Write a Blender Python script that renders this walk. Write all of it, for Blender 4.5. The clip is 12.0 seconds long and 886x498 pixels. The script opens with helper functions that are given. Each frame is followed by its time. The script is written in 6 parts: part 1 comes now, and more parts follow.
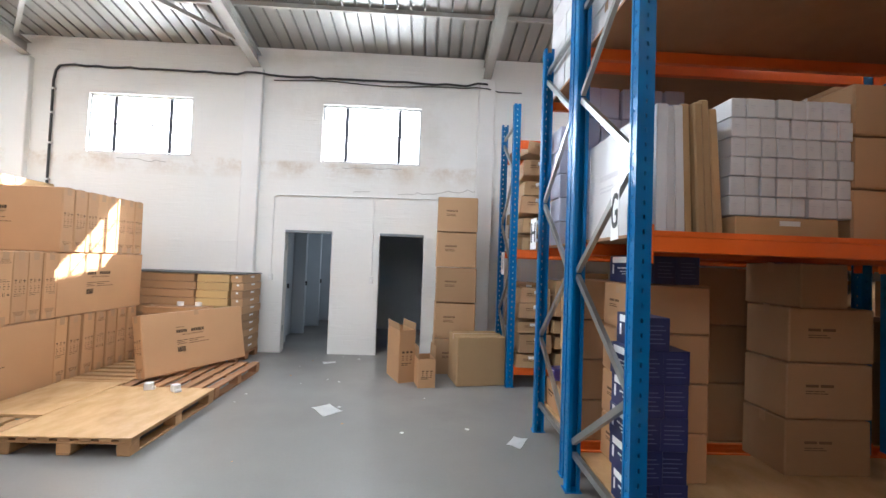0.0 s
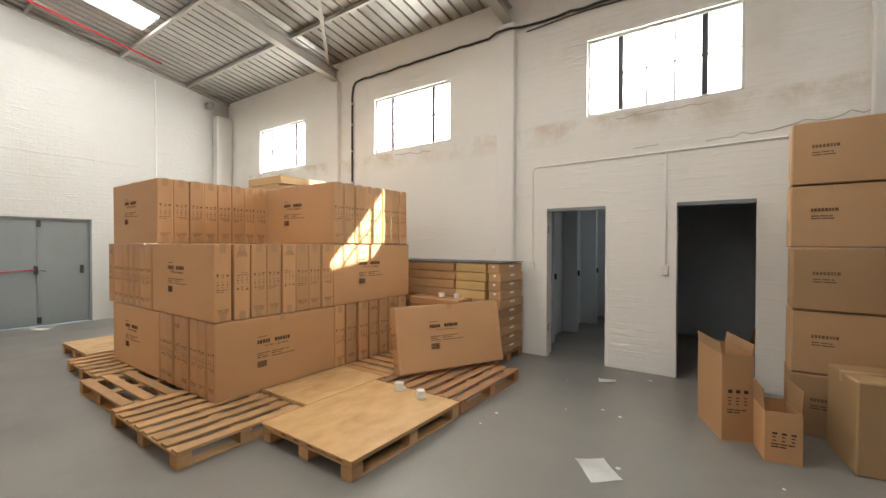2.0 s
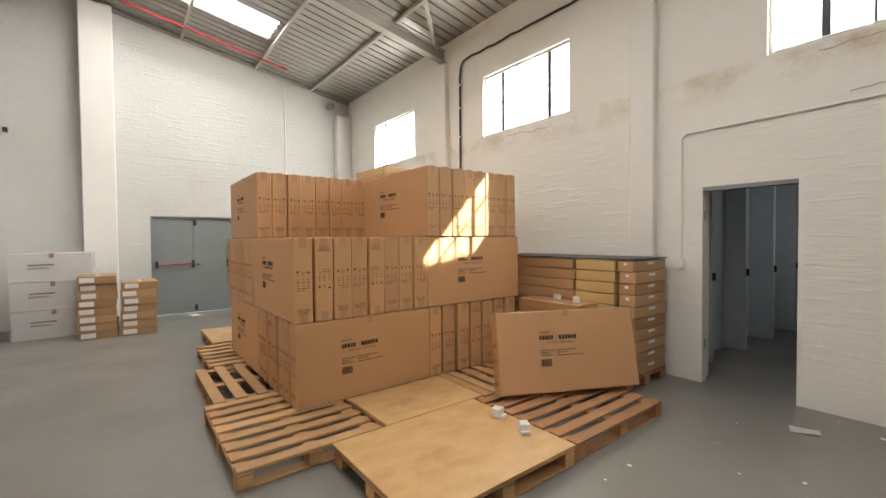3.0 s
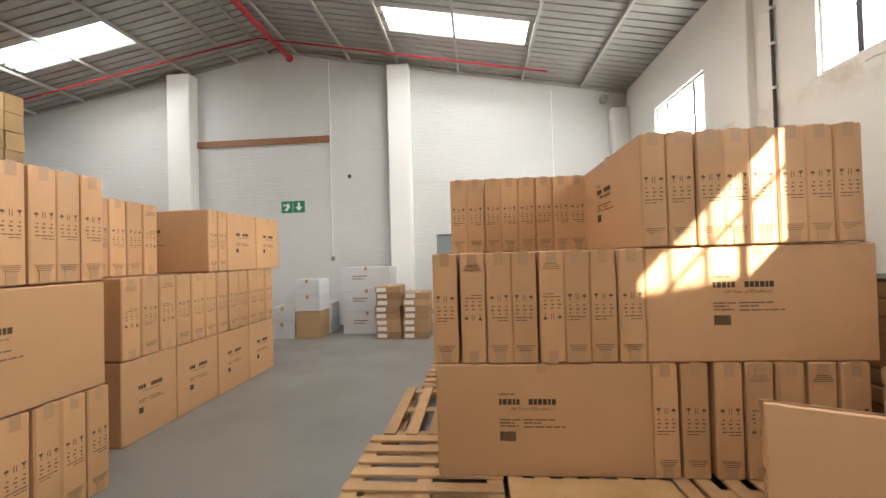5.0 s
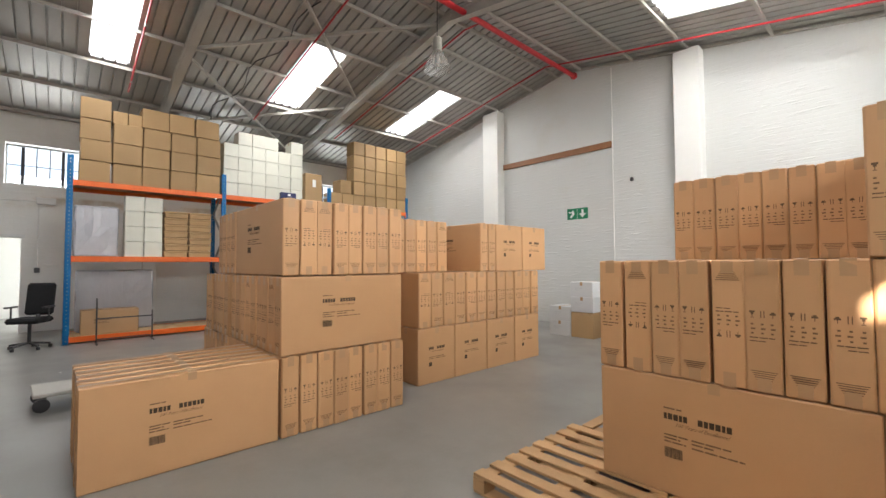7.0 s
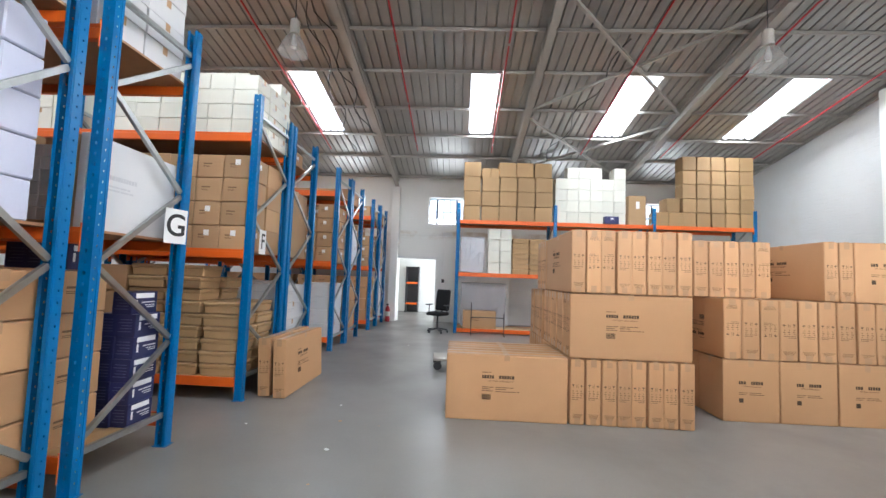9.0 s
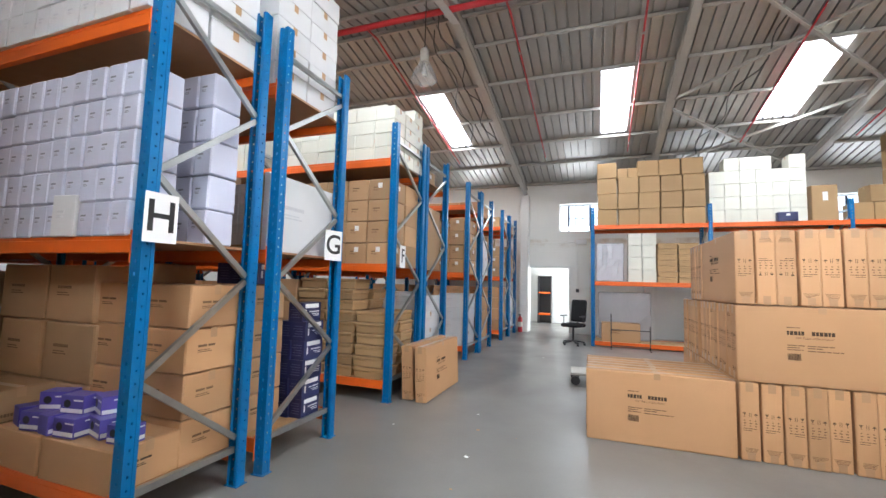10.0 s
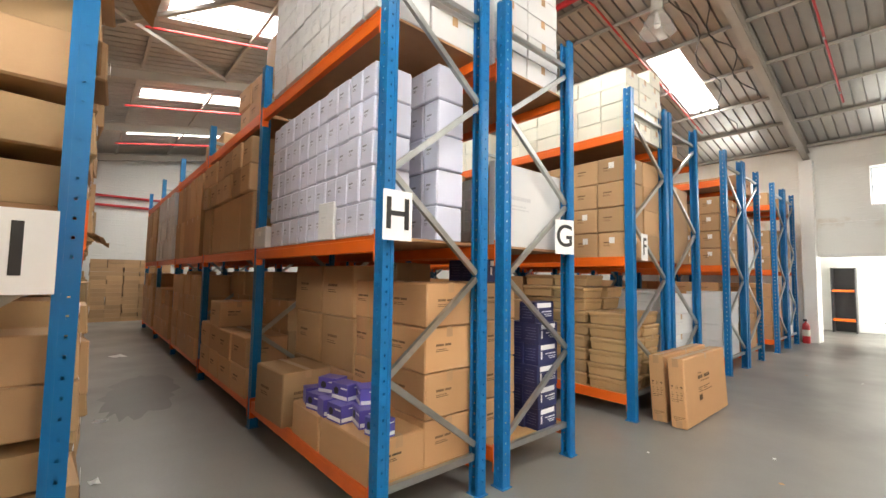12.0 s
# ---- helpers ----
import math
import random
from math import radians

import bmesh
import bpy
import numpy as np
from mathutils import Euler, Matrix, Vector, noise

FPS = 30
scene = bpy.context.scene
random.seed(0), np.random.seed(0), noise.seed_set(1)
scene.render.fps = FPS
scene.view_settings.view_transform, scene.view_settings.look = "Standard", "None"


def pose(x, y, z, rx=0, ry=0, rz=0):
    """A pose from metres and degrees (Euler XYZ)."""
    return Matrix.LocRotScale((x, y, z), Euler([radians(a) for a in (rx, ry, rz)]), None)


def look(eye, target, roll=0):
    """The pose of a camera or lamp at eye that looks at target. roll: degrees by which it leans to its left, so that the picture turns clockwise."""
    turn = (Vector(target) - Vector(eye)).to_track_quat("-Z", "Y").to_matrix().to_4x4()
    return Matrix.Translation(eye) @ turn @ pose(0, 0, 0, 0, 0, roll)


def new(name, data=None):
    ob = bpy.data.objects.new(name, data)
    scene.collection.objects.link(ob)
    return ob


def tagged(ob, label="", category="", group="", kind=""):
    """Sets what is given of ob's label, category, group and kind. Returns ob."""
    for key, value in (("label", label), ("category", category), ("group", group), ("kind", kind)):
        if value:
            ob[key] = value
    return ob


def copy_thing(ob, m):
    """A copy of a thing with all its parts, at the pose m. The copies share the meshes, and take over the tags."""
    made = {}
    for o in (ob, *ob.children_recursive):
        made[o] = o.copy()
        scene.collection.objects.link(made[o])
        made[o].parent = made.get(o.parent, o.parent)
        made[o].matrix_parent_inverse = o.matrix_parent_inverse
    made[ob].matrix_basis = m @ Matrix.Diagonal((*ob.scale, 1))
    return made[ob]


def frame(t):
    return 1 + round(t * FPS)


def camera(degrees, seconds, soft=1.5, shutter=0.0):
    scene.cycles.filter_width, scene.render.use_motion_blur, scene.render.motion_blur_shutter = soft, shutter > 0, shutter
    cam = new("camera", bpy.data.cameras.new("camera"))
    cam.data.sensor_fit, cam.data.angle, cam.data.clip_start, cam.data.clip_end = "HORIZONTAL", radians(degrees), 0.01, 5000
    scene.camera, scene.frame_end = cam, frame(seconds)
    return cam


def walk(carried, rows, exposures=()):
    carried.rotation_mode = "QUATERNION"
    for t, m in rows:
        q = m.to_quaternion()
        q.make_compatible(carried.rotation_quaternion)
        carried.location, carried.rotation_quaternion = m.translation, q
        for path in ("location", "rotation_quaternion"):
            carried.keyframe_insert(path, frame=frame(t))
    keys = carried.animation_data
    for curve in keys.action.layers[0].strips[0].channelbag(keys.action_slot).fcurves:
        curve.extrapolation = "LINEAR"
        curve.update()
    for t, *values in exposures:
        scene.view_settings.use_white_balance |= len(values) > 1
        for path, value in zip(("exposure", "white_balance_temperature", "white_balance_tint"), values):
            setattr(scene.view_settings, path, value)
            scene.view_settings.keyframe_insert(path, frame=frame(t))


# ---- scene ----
cam = camera(93.5, 12.0)
PATH = [
    (0, (0.279, 0.098, 1.599), (0.355, 2.096, 1.661), 2.1),
    (0.5, (0.281, 0.481, 1.616), (-0.028, 2.457, 1.651), 1.8),
    (1, (0.279, 0.892, 1.573), (-0.343, 2.793, 1.593), 1.1),
    (1.5, (0.186, 1.277, 1.564), (-0.719, 3.061, 1.563), 0.5),
    (2, (0.072, 1.628, 1.55), (-1.088, 3.257, 1.527), 0.1),
    (2.5, (-0.085, 1.992, 1.542), (-1.466, 3.437, 1.498), -0.2),
    (3, (-0.304, 2.359, 1.53), (-1.89, 3.578, 1.481), -0.5),
    (3.2, (-0.376, 2.504, 1.524), (-2.046, 3.603, 1.47), -0.6),
    (4.8, (-1.026, 3.661, 1.512), (-3.026, 3.632, 1.536), -1.8),
    (5, (-1.023, 3.743, 1.535), (-3.016, 3.578, 1.569), -1.6),
    (5.5, (-0.886, 4.025, 1.53), (-2.821, 3.524, 1.571), -1.8),
    (6, (-0.881, 4.284, 1.517), (-2.694, 3.44, 1.574), -1.7),
    (6.5, (-0.939, 4.592, 1.519), (-2.55, 3.409, 1.588), -1.4),
    (6.7, (-0.925, 4.693, 1.524), (-2.443, 3.393, 1.594), -1.0),
    (8.3, (-1.193, 5.599, 1.537), (-1.585, 3.641, 1.648), 2.0),
    (8.5, (-1.195, 5.709, 1.532), (-1.446, 3.729, 1.65), 1.9),
    (9, (-1.176, 5.859, 1.542), (-1.087, 3.866, 1.681), 2.1),
    (9.5, (-1.176, 5.871, 1.548), (-0.778, 3.918, 1.706), 1.8),
    (10, (-1.162, 5.877, 1.554), (-0.47, 4.008, 1.72), 1.5),
    (10.5, (-1.133, 5.883, 1.547), (-0.175, 4.135, 1.709), 1.2),
    (11, (-1.106, 5.813, 1.535), (0.08, 4.21, 1.682), 0.9),
    (11.5, (-0.962, 5.695, 1.534), (0.404, 4.241, 1.664), 1.0),
    (12, (-0.739, 5.536, 1.547), (0.77, 4.23, 1.677), 0.9),
]
walk(cam, [(t, look(eye, target, roll)) for t, eye, target, roll in PATH],
     [(0, 2.96, 6050, 10), (1.0, 2.68, 6150, 10), (1.5, 2.56, 7000, 10), (2.5, 2.29, 7400, 10), (5.0, 2.38, 7000, 10), (6.5, 2.40, 7000, 10), (8.5, 2.67, 6150, 10), (9.5, 2.85, 6200, 10), (10.5, 2.94, 6450, 10), (12, 3.12, 7450, 10)])

# ---- world, sun, daylight ----
SUN_DIR = Vector((-1.0, -0.727, -0.763)).normalized()
world = bpy.data.worlds.new("world")
scene.world = world
world.use_nodes = True
wn = world.node_tree.nodes
sky = wn.new("ShaderNodeTexSky")
sky.sky_type, sky.sun_disc = "NISHITA", False
sky.sun_elevation = math.asin(-SUN_DIR.z)
sky.sun_rotation = math.atan2(-SUN_DIR.x, -SUN_DIR.y)
wn["Background"].inputs["Strength"].default_value = 0.10
world.node_tree.links.new(sky.outputs["Color"], wn["Background"].inputs["Color"])
sun = new("sun", bpy.data.lights.new("sun", "SUN"))
sun.data.energy, sun.data.angle, sun.data.color = 5.0, radians(0.5), (1.0, 0.98, 0.955)
sun.matrix_world = look((0, 0, 20), Vector((0, 0, 20)) + SUN_DIR)
SKYLIGHT_W, WINDOW_W = 16.5, 13.0


# ---- materials ----
def mat(name, c1, c2=None, rough=0.6, metal=0.0, scale=6.0, fine=60.0, bump=0.15, dist=0.004, vary=0.0, spec=0.5, stain=0.0, stain_col=(0.2, 0.15, 0.1), rough2=None, stretch=None, stain_detail=8):
    m = bpy.data.materials.new(name)
    m.use_nodes = True
    n, k = m.node_tree.nodes, m.node_tree.links
    b = n["Principled BSDF"]
    b.inputs["Roughness"].default_value, b.inputs["Metallic"].default_value = rough, metal
    b.inputs["Specular IOR Level"].default_value = spec
    tc = n.new("ShaderNodeTexCoord")
    n1, n2 = n.new("ShaderNodeTexNoise"), n.new("ShaderNodeTexNoise")
    n1.inputs["Scale"].default_value, n1.inputs["Detail"].default_value = scale, 5
    n2.inputs["Scale"].default_value, n2.inputs["Detail"].default_value = fine, 3
    src = tc.outputs["Object"]
    if stretch:
        mp = n.new("ShaderNodeMapping")
        mp.inputs["Scale"].default_value = stretch
        k.new(src, mp.inputs["Vector"])
        src = mp.outputs["Vector"]
    k.new(src, n1.inputs["Vector"])
    k.new(src, n2.inputs["Vector"])
    mx = n.new("ShaderNodeMix")
    mx.data_type = "RGBA"
    mx.inputs["A"].default_value = (*c1, 1)
    mx.inputs["B"].default_value = (*(c2 or [c * 0.8 for c in c1]), 1)
    add = n.new("ShaderNodeMath")
    add.operation = "MULTIPLY_ADD"
    add.inputs[1].default_value, add.inputs[2].default_value = 0.4, -0.2
    k.new(n2.outputs["Fac"], add.inputs[0])
    sm = n.new("ShaderNodeMath")
    sm.operation, sm.use_clamp = "ADD", True
    k.new(n1.outputs["Fac"], sm.inputs[0])
    k.new(add.outputs[0], sm.inputs[1])
    k.new(sm.outputs[0], mx.inputs["Factor"])
    col = mx.outputs["Result"]
    if stain:
        n3 = n.new("ShaderNodeTexNoise")
        n3.inputs["Scale"].default_value, n3.inputs["Detail"].default_value, n3.inputs["Roughness"].default_value = scale * 0.35, stain_detail, 0.65
        k.new(tc.outputs["Object"], n3.inputs["Vector"])
        ramp = n.new("ShaderNodeMapRange")
        ramp.inputs["From Min"].default_value, ramp.inputs["From Max"].default_value = 0.56, 0.78
        ramp.inputs["To Max"].default_value = stain
        k.new(n3.outputs["Fac"], ramp.inputs["Value"])
        ms = n.new("ShaderNodeMix")
        ms.data_type = "RGBA"
        ms.inputs["B"].default_value = (*stain_col, 1)
        k.new(ramp.outputs[0], ms.inputs["Factor"])
        k.new(col, ms.inputs["A"])
        col = ms.outputs["Result"]
    if vary:
        oi, hs, mr = n.new("ShaderNodeObjectInfo"), n.new("ShaderNodeHueSaturation"), n.new("ShaderNodeMapRange")
        mr.inputs["To Min"].default_value, mr.inputs["To Max"].default_value = 1 - vary, 1 + vary
        gi, sm2, fr = n.new("ShaderNodeNewGeometry"), n.new("ShaderNodeMath"), n.new("ShaderNodeMath")
        fr.operation = "FRACT"
        k.new(oi.outputs["Random"], sm2.inputs[0])
        k.new(gi.outputs["Random Per Island"], sm2.inputs[1])
        k.new(sm2.outputs[0], fr.inputs[0])
        k.new(fr.outputs[0], mr.inputs["Value"])
        k.new(mr.outputs[0], hs.inputs["Value"])
        k.new(col, hs.inputs["Color"])
        col = hs.outputs["Color"]
    k.new(col, b.inputs["Base Color"])
    if rough2 is not None:
        rr = n.new("ShaderNodeMapRange")
        rr.inputs["From Min"].default_value, rr.inputs["From Max"].default_value = 0.35, 0.65
        rr.inputs["To Min"].default_value, rr.inputs["To Max"].default_value = rough, rough2
        k.new(n1.outputs["Fac"], rr.inputs["Value"])
        k.new(rr.outputs[0], b.inputs["Roughness"])
    if bump:
        bp = n.new("ShaderNodeBump")
        bp.inputs["Strength"].default_value, bp.inputs["Distance"].default_value = bump, dist
        k.new(sm.outputs[0], bp.inputs["Height"])
        k.new(bp.outputs["Normal"], b.inputs["Normal"])
    return m


def painted_brick(name, base, along, sill=0.0, relief=0.5):
    """White paint over brickwork: shallow courses in the relief, soft dirt, paint patches."""
    m = mat(name, base, [c * 0.93 for c in base], 0.55, scale=1.3, fine=25, bump=0.0, stain=0.5, stain_col=(0.52, 0.46, 0.37))
    n, k = m.node_tree.nodes, m.node_tree.links
    tc, sep, com = n.new("ShaderNodeTexCoord"), n.new("ShaderNodeSeparateXYZ"), n.new("ShaderNodeCombineXYZ")
    k.new(tc.outputs["Object"], sep.inputs[0])
    k.new(sep.outputs[along], com.inputs[0])
    k.new(sep.outputs["Z"], com.inputs[1])
    br = n.new("ShaderNodeTexBrick")
    br.inputs["Scale"].default_value = 1.0
    br.inputs["Brick Width"].default_value, br.inputs["Row Height"].default_value = 0.232, 0.085
    br.inputs["Mortar Size"].default_value, br.inputs["Mortar Smooth"].default_value = 0.012, 0.9
    for s, v in (("Color1", 1), ("Color2", 0.85), ("Mortar", 0.55)):
        br.inputs[s].default_value = (v, v, v, 1)
    warp = n.new("ShaderNodeTexNoise")
    warp.inputs["Scale"].default_value = 3.0
    k.new(tc.outputs["Object"], warp.inputs["Vector"])
    sc = n.new("ShaderNodeVectorMath")
    sc.operation = "MULTIPLY_ADD"
    sc.inputs[1].default_value = (0.03, 0.03, 0)
    k.new(warp.outputs["Color"], sc.inputs[0])
    k.new(com.outputs[0], sc.inputs[2])
    k.new(sc.outputs[0], br.inputs["Vector"])
    lump, ridge, mp, rr, mk = n.new("ShaderNodeTexNoise"), n.new("ShaderNodeTexNoise"), n.new("ShaderNodeMapping"), n.new("ShaderNodeMapRange"), n.new("ShaderNodeTexNoise")
    lump.inputs["Scale"].default_value, lump.inputs["Detail"].default_value = 14.0, 7
    k.new(tc.outputs["Object"], lump.inputs["Vector"])
    mp.inputs["Scale"].default_value = (1.6, 1.6, 11.8)
    k.new(tc.outputs["Object"], mp.inputs["Vector"])
    k.new(mp.outputs["Vector"], ridge.inputs["Vector"])
    ridge.inputs["Scale"].default_value, ridge.inputs["Detail"].default_value = 1.6, 4
    rr.inputs["From Min"].default_value, rr.inputs["From Max"].default_value = 0.55, 0.72
    k.new(ridge.outputs["Fac"], rr.inputs["Value"])
    mk.inputs["Scale"].default_value, mk.inputs["Detail"].default_value = 0.9, 3
    k.new(tc.outputs["Object"], mk.inputs["Vector"])
    bm_ = n.new("ShaderNodeMath")
    bm_.operation = "MULTIPLY"
    k.new(mk.outputs["Fac"], bm_.inputs[0])
    k.new(br.outputs["Color"], bm_.inputs[1])
    ad, ad2 = n.new("ShaderNodeMath"), n.new("ShaderNodeMath")
    ad.operation = ad2.operation = "MULTIPLY_ADD"
    ad.inputs[1].default_value, ad2.inputs[1].default_value = 0.6, 0.7
    k.new(lump.outputs["Fac"], ad.inputs[0])
    k.new(bm_.outputs[0], ad.inputs[2])
    k.new(rr.outputs[0], ad2.inputs[0])
    k.new(ad.outputs[0], ad2.inputs[2])
    bp = n.new("ShaderNodeBump")
    bp.inputs["Strength"].default_value, bp.inputs["Distance"].default_value = relief, 0.007
    k.new(ad2.outputs[0], bp.inputs["Height"])
    k.new(bp.outputs["Normal"], n["Principled BSDF"].inputs["Normal"])
    if sill:
        b = n["Principled BSDF"]
        old = b.inputs["Base Color"].links[0].from_socket
        up, dn, nz, th = n.new("ShaderNodeMapRange"), n.new("ShaderNodeMapRange"), n.new("ShaderNodeTexNoise"), n.new("ShaderNodeMapRange")
        for node, a, c in ((up, sill - 0.35, sill - 0.1), (dn, sill + 0.02, sill - 0.03)):
            node.inputs["From Min"].default_value, node.inputs["From Max"].default_value = a, c
            k.new(sep.outputs["Z"], node.inputs["Value"])
        nz.inputs["Scale"].default_value, nz.inputs["Detail"].default_value = 1.7, 9
        nz.inputs["Roughness"].default_value = 0.7
        k.new(tc.outputs["Object"], nz.inputs["Vector"])
        th.inputs["From Min"].default_value, th.inputs["From Max"].default_value, th.inputs["To Max"].default_value = 0.47, 0.66, 0.6
        k.new(nz.outputs["Fac"], th.inputs["Value"])
        m1, m2, mc = n.new("ShaderNodeMath"), n.new("ShaderNodeMath"), n.new("ShaderNodeMix")
        m1.operation = m2.operation = "MULTIPLY"
        k.new(up.outputs[0], m1.inputs[0])
        k.new(dn.outputs[0], m1.inputs[1])
        k.new(m1.outputs[0], m2.inputs[0])
        k.new(th.outputs[0], m2.inputs[1])
        mc.data_type = "RGBA"
        mc.inputs["B"].default_value = (0.45, 0.31, 0.17, 1)
        k.new(m2.outputs[0], mc.inputs["Factor"])
        k.new(old, mc.inputs["A"])
        k.new(mc.outputs["Result"], b.inputs["Base Color"])
    return m


WHITE = (0.81, 0.80, 0.76)
M_WALL_X = painted_brick("painted_brick_x", WHITE, "X", 3.2)
# Same white paint as above; the gables' dimmer light is put into its colour.
M_WALL_Y_DIMMED = painted_brick("painted_brick_y_dimmed", (0.60, 0.60, 0.585), "Y", relief=0.9)
M_PILASTER = mat("painted_plaster", (0.80, 0.79, 0.76), (0.74, 0.73, 0.70), 0.5, scale=2, fine=40, bump=0.2, dist=0.003)
M_FLOOR = mat("painted_concrete", (0.232, 0.222, 0.206), (0.172, 0.164, 0.152), 0.285, scale=0.9, fine=45, bump=0.04, dist=0.001, stain=0.8, stain_col=(0.105, 0.098, 0.088), rough2=0.40, stain_detail=6)
M_ROOF = mat("galvanised_sheet", (0.40, 0.385, 0.355), (0.31, 0.30, 0.28), 0.40, 0.45, scale=1.1, fine=12, bump=0.05, stain=0.4, stain_col=(0.16, 0.17, 0.17))
M_STEEL = mat("grey_painted_steel", (0.42, 0.40, 0.36), (0.33, 0.31, 0.28), 0.5, scale=3, fine=50, bump=0.05)
M_GALV = mat("galvanised_brace", (0.42, 0.43, 0.42), (0.30, 0.31, 0.30), 0.32, 0.85, scale=12, fine=90, bump=0.05)
M_BLUE = mat("blue_enamel", (0.0, 0.145, 0.37), (0.0, 0.12, 0.31), 0.28, scale=3, fine=80, bump=0.04, spec=0.35, stain=0.15, stain_col=(0.2, 0.25, 0.3))
M_ORANGE = mat("orange_enamel", (0.85, 0.15, 0.015), (0.72, 0.12, 0.012), 0.36, scale=4, fine=70, bump=0.04, stain=0.25, stain_col=(0.3, 0.1, 0.05))
M_DECK = mat("chipboard_deck", (0.42, 0.23, 0.115), (0.33, 0.17, 0.08), 0.7, scale=8, fine=120, bump=0.2)
M_KRAFT = mat("kraft_card", (0.545, 0.306, 0.146), (0.475, 0.262, 0.124), 0.58, scale=3, fine=160, bump=0.22, dist=0.004, vary=0.12)
M_KRAFT2 = mat("kraft_card_dull", (0.455, 0.28, 0.145), (0.395, 0.235, 0.118), 0.7, scale=3, fine=140, bump=0.1, dist=0.003, vary=0.2)
M_KRAFT4 = mat("kraft_card_tan", (0.375, 0.235, 0.105), (0.32, 0.195, 0.085), 0.66, scale=3, fine=140, bump=0.1, dist=0.003, vary=0.13)
M_KRAFT3 = mat("kraft_card_yellow", (0.46, 0.295, 0.145), (0.39, 0.245, 0.115), 0.66, scale=3, fine=140, bump=0.1, dist=0.003, vary=0.13)
M_KRAFT5 = mat("kraft_card_straw", (0.58, 0.40, 0.175), (0.50, 0.335, 0.14), 0.66, scale=3, fine=140, bump=0.1, dist=0.003, vary=0.1)
M_INNER = mat("card_inside", (0.36, 0.22, 0.11), (0.31, 0.18, 0.09), 0.8, scale=4, fine=100, bump=0.05)
M_TAPE = mat("packing_tape", (0.44, 0.262, 0.135), (0.38, 0.222, 0.11), 0.29, scale=8, fine=60, bump=0.12)
M_INK = mat("dark_ink", (0.055, 0.036, 0.022), (0.085, 0.056, 0.034), 0.8, bump=0, spec=0.15)
M_INKB = mat("dim_blue_ink", (0.10, 0.12, 0.22), (0.13, 0.15, 0.26), 0.6, bump=0)
M_INKG = mat("grey_ink", (0.20, 0.20, 0.24), (0.26, 0.26, 0.30), 0.7, bump=0)
M_INK3 = mat("pale_grey_ink", (0.50, 0.50, 0.52), (0.54, 0.54, 0.56), 0.7, bump=0)
M_INKM = mat("worn_ink", (0.105, 0.066, 0.038), (0.15, 0.092, 0.052), 0.8, bump=0, spec=0.15)
M_INK2 = mat("faded_ink", (0.15, 0.09, 0.05), (0.20, 0.12, 0.065), 0.8, bump=0, spec=0.15)
M_WCARD = mat("white_card", (0.63, 0.63, 0.63), (0.56, 0.56, 0.57), 0.5, scale=3, fine=90, bump=0.06, vary=0.05)
M_LILAC = mat("pale_lilac_card", (0.57, 0.585, 0.70), (0.49, 0.505, 0.62), 0.42, scale=3, fine=90, bump=0.06, vary=0.06)
M_CREAM = mat("cream_card", (0.67, 0.66, 0.57), (0.59, 0.58, 0.50), 0.5, scale=3, fine=90, bump=0.06, vary=0.06)
M_NAVY = mat("navy_carton", (0.014, 0.02, 0.08), (0.02, 0.024, 0.10), 0.38, scale=5, fine=80, bump=0.05, vary=0.15)
M_VIOLET = mat("violet_carton", (0.10, 0.08, 0.36), (0.075, 0.055, 0.28), 0.35, scale=5, fine=80, bump=0.05, vary=0.15)
M_PAPER = mat("white_paper", (0.82, 0.82, 0.81), (0.76, 0.76, 0.75), 0.6, scale=8, fine=90, bump=0.05)
M_BLACK = mat("black_letter", (0.012, 0.012, 0.012), (0.02, 0.02, 0.02), 0.5, bump=0)
M_PINE = mat("pallet_pine", (0.55, 0.335, 0.16), (0.40, 0.225, 0.10), 0.7, scale=7, fine=90, bump=0.35, vary=0.16, stain=0.35, stain_col=(0.2, 0.12, 0.07))
M_PINED = mat("pallet_pine_dark", (0.44, 0.225, 0.105), (0.31, 0.15, 0.07), 0.7, scale=7, fine=90, bump=0.35, vary=0.16)
M_PLY = mat("plywood_sheet", (0.66, 0.43, 0.21), (0.43, 0.25, 0.105), 0.285, scale=5, fine=60, bump=0.08, stain=0.55, stain_col=(0.30, 0.16, 0.07), stretch=(1.3, 0.7, 1), rough2=0.5)
M_RED = mat("red_pipe_paint", (0.50, 0.022, 0.03), (0.40, 0.018, 0.022), 0.4, scale=5, bump=0.04)
M_GDOOR = mat("grey_door_paint", (0.235, 0.26, 0.27), (0.20, 0.225, 0.235), 0.45, scale=2, fine=40, bump=0.04, stain=0.15)
M_DARKST = mat("dark_metal", (0.06, 0.06, 0.065), (0.04, 0.04, 0.045), 0.4, 0.4, bump=0.03)
M_GREEN = mat("green_sign", (0.0, 0.19, 0.085), (0.0, 0.16, 0.07), 0.5, bump=0)
M_WOODBEAM = mat("stained_wood", (0.30, 0.13, 0.055), (0.22, 0.09, 0.035), 0.55, scale=5, bump=0.1)
M_FRAMEW = mat("window_steel", (0.55, 0.55, 0.54), (0.45, 0.45, 0.44), 0.5, bump=0.03)
M_CABLE = mat("black_cable", (0.03, 0.03, 0.03), (0.05, 0.05, 0.05), 0.5, bump=0.05)
M_PLASTW = mat("white_plastic", (0.75, 0.75, 0.73), (0.70, 0.70, 0.68), 0.35, bump=0.02)
M_FABRIC = mat("black_fabric", (0.012, 0.012, 0.013), (0.02, 0.02, 0.021), 0.8, scale=20, fine=200, bump=0.2, spec=0.2)
M_CRACK = mat("crack_shadow", (0.40, 0.38, 0.35), (0.52, 0.50, 0.46), 0.8, bump=0)
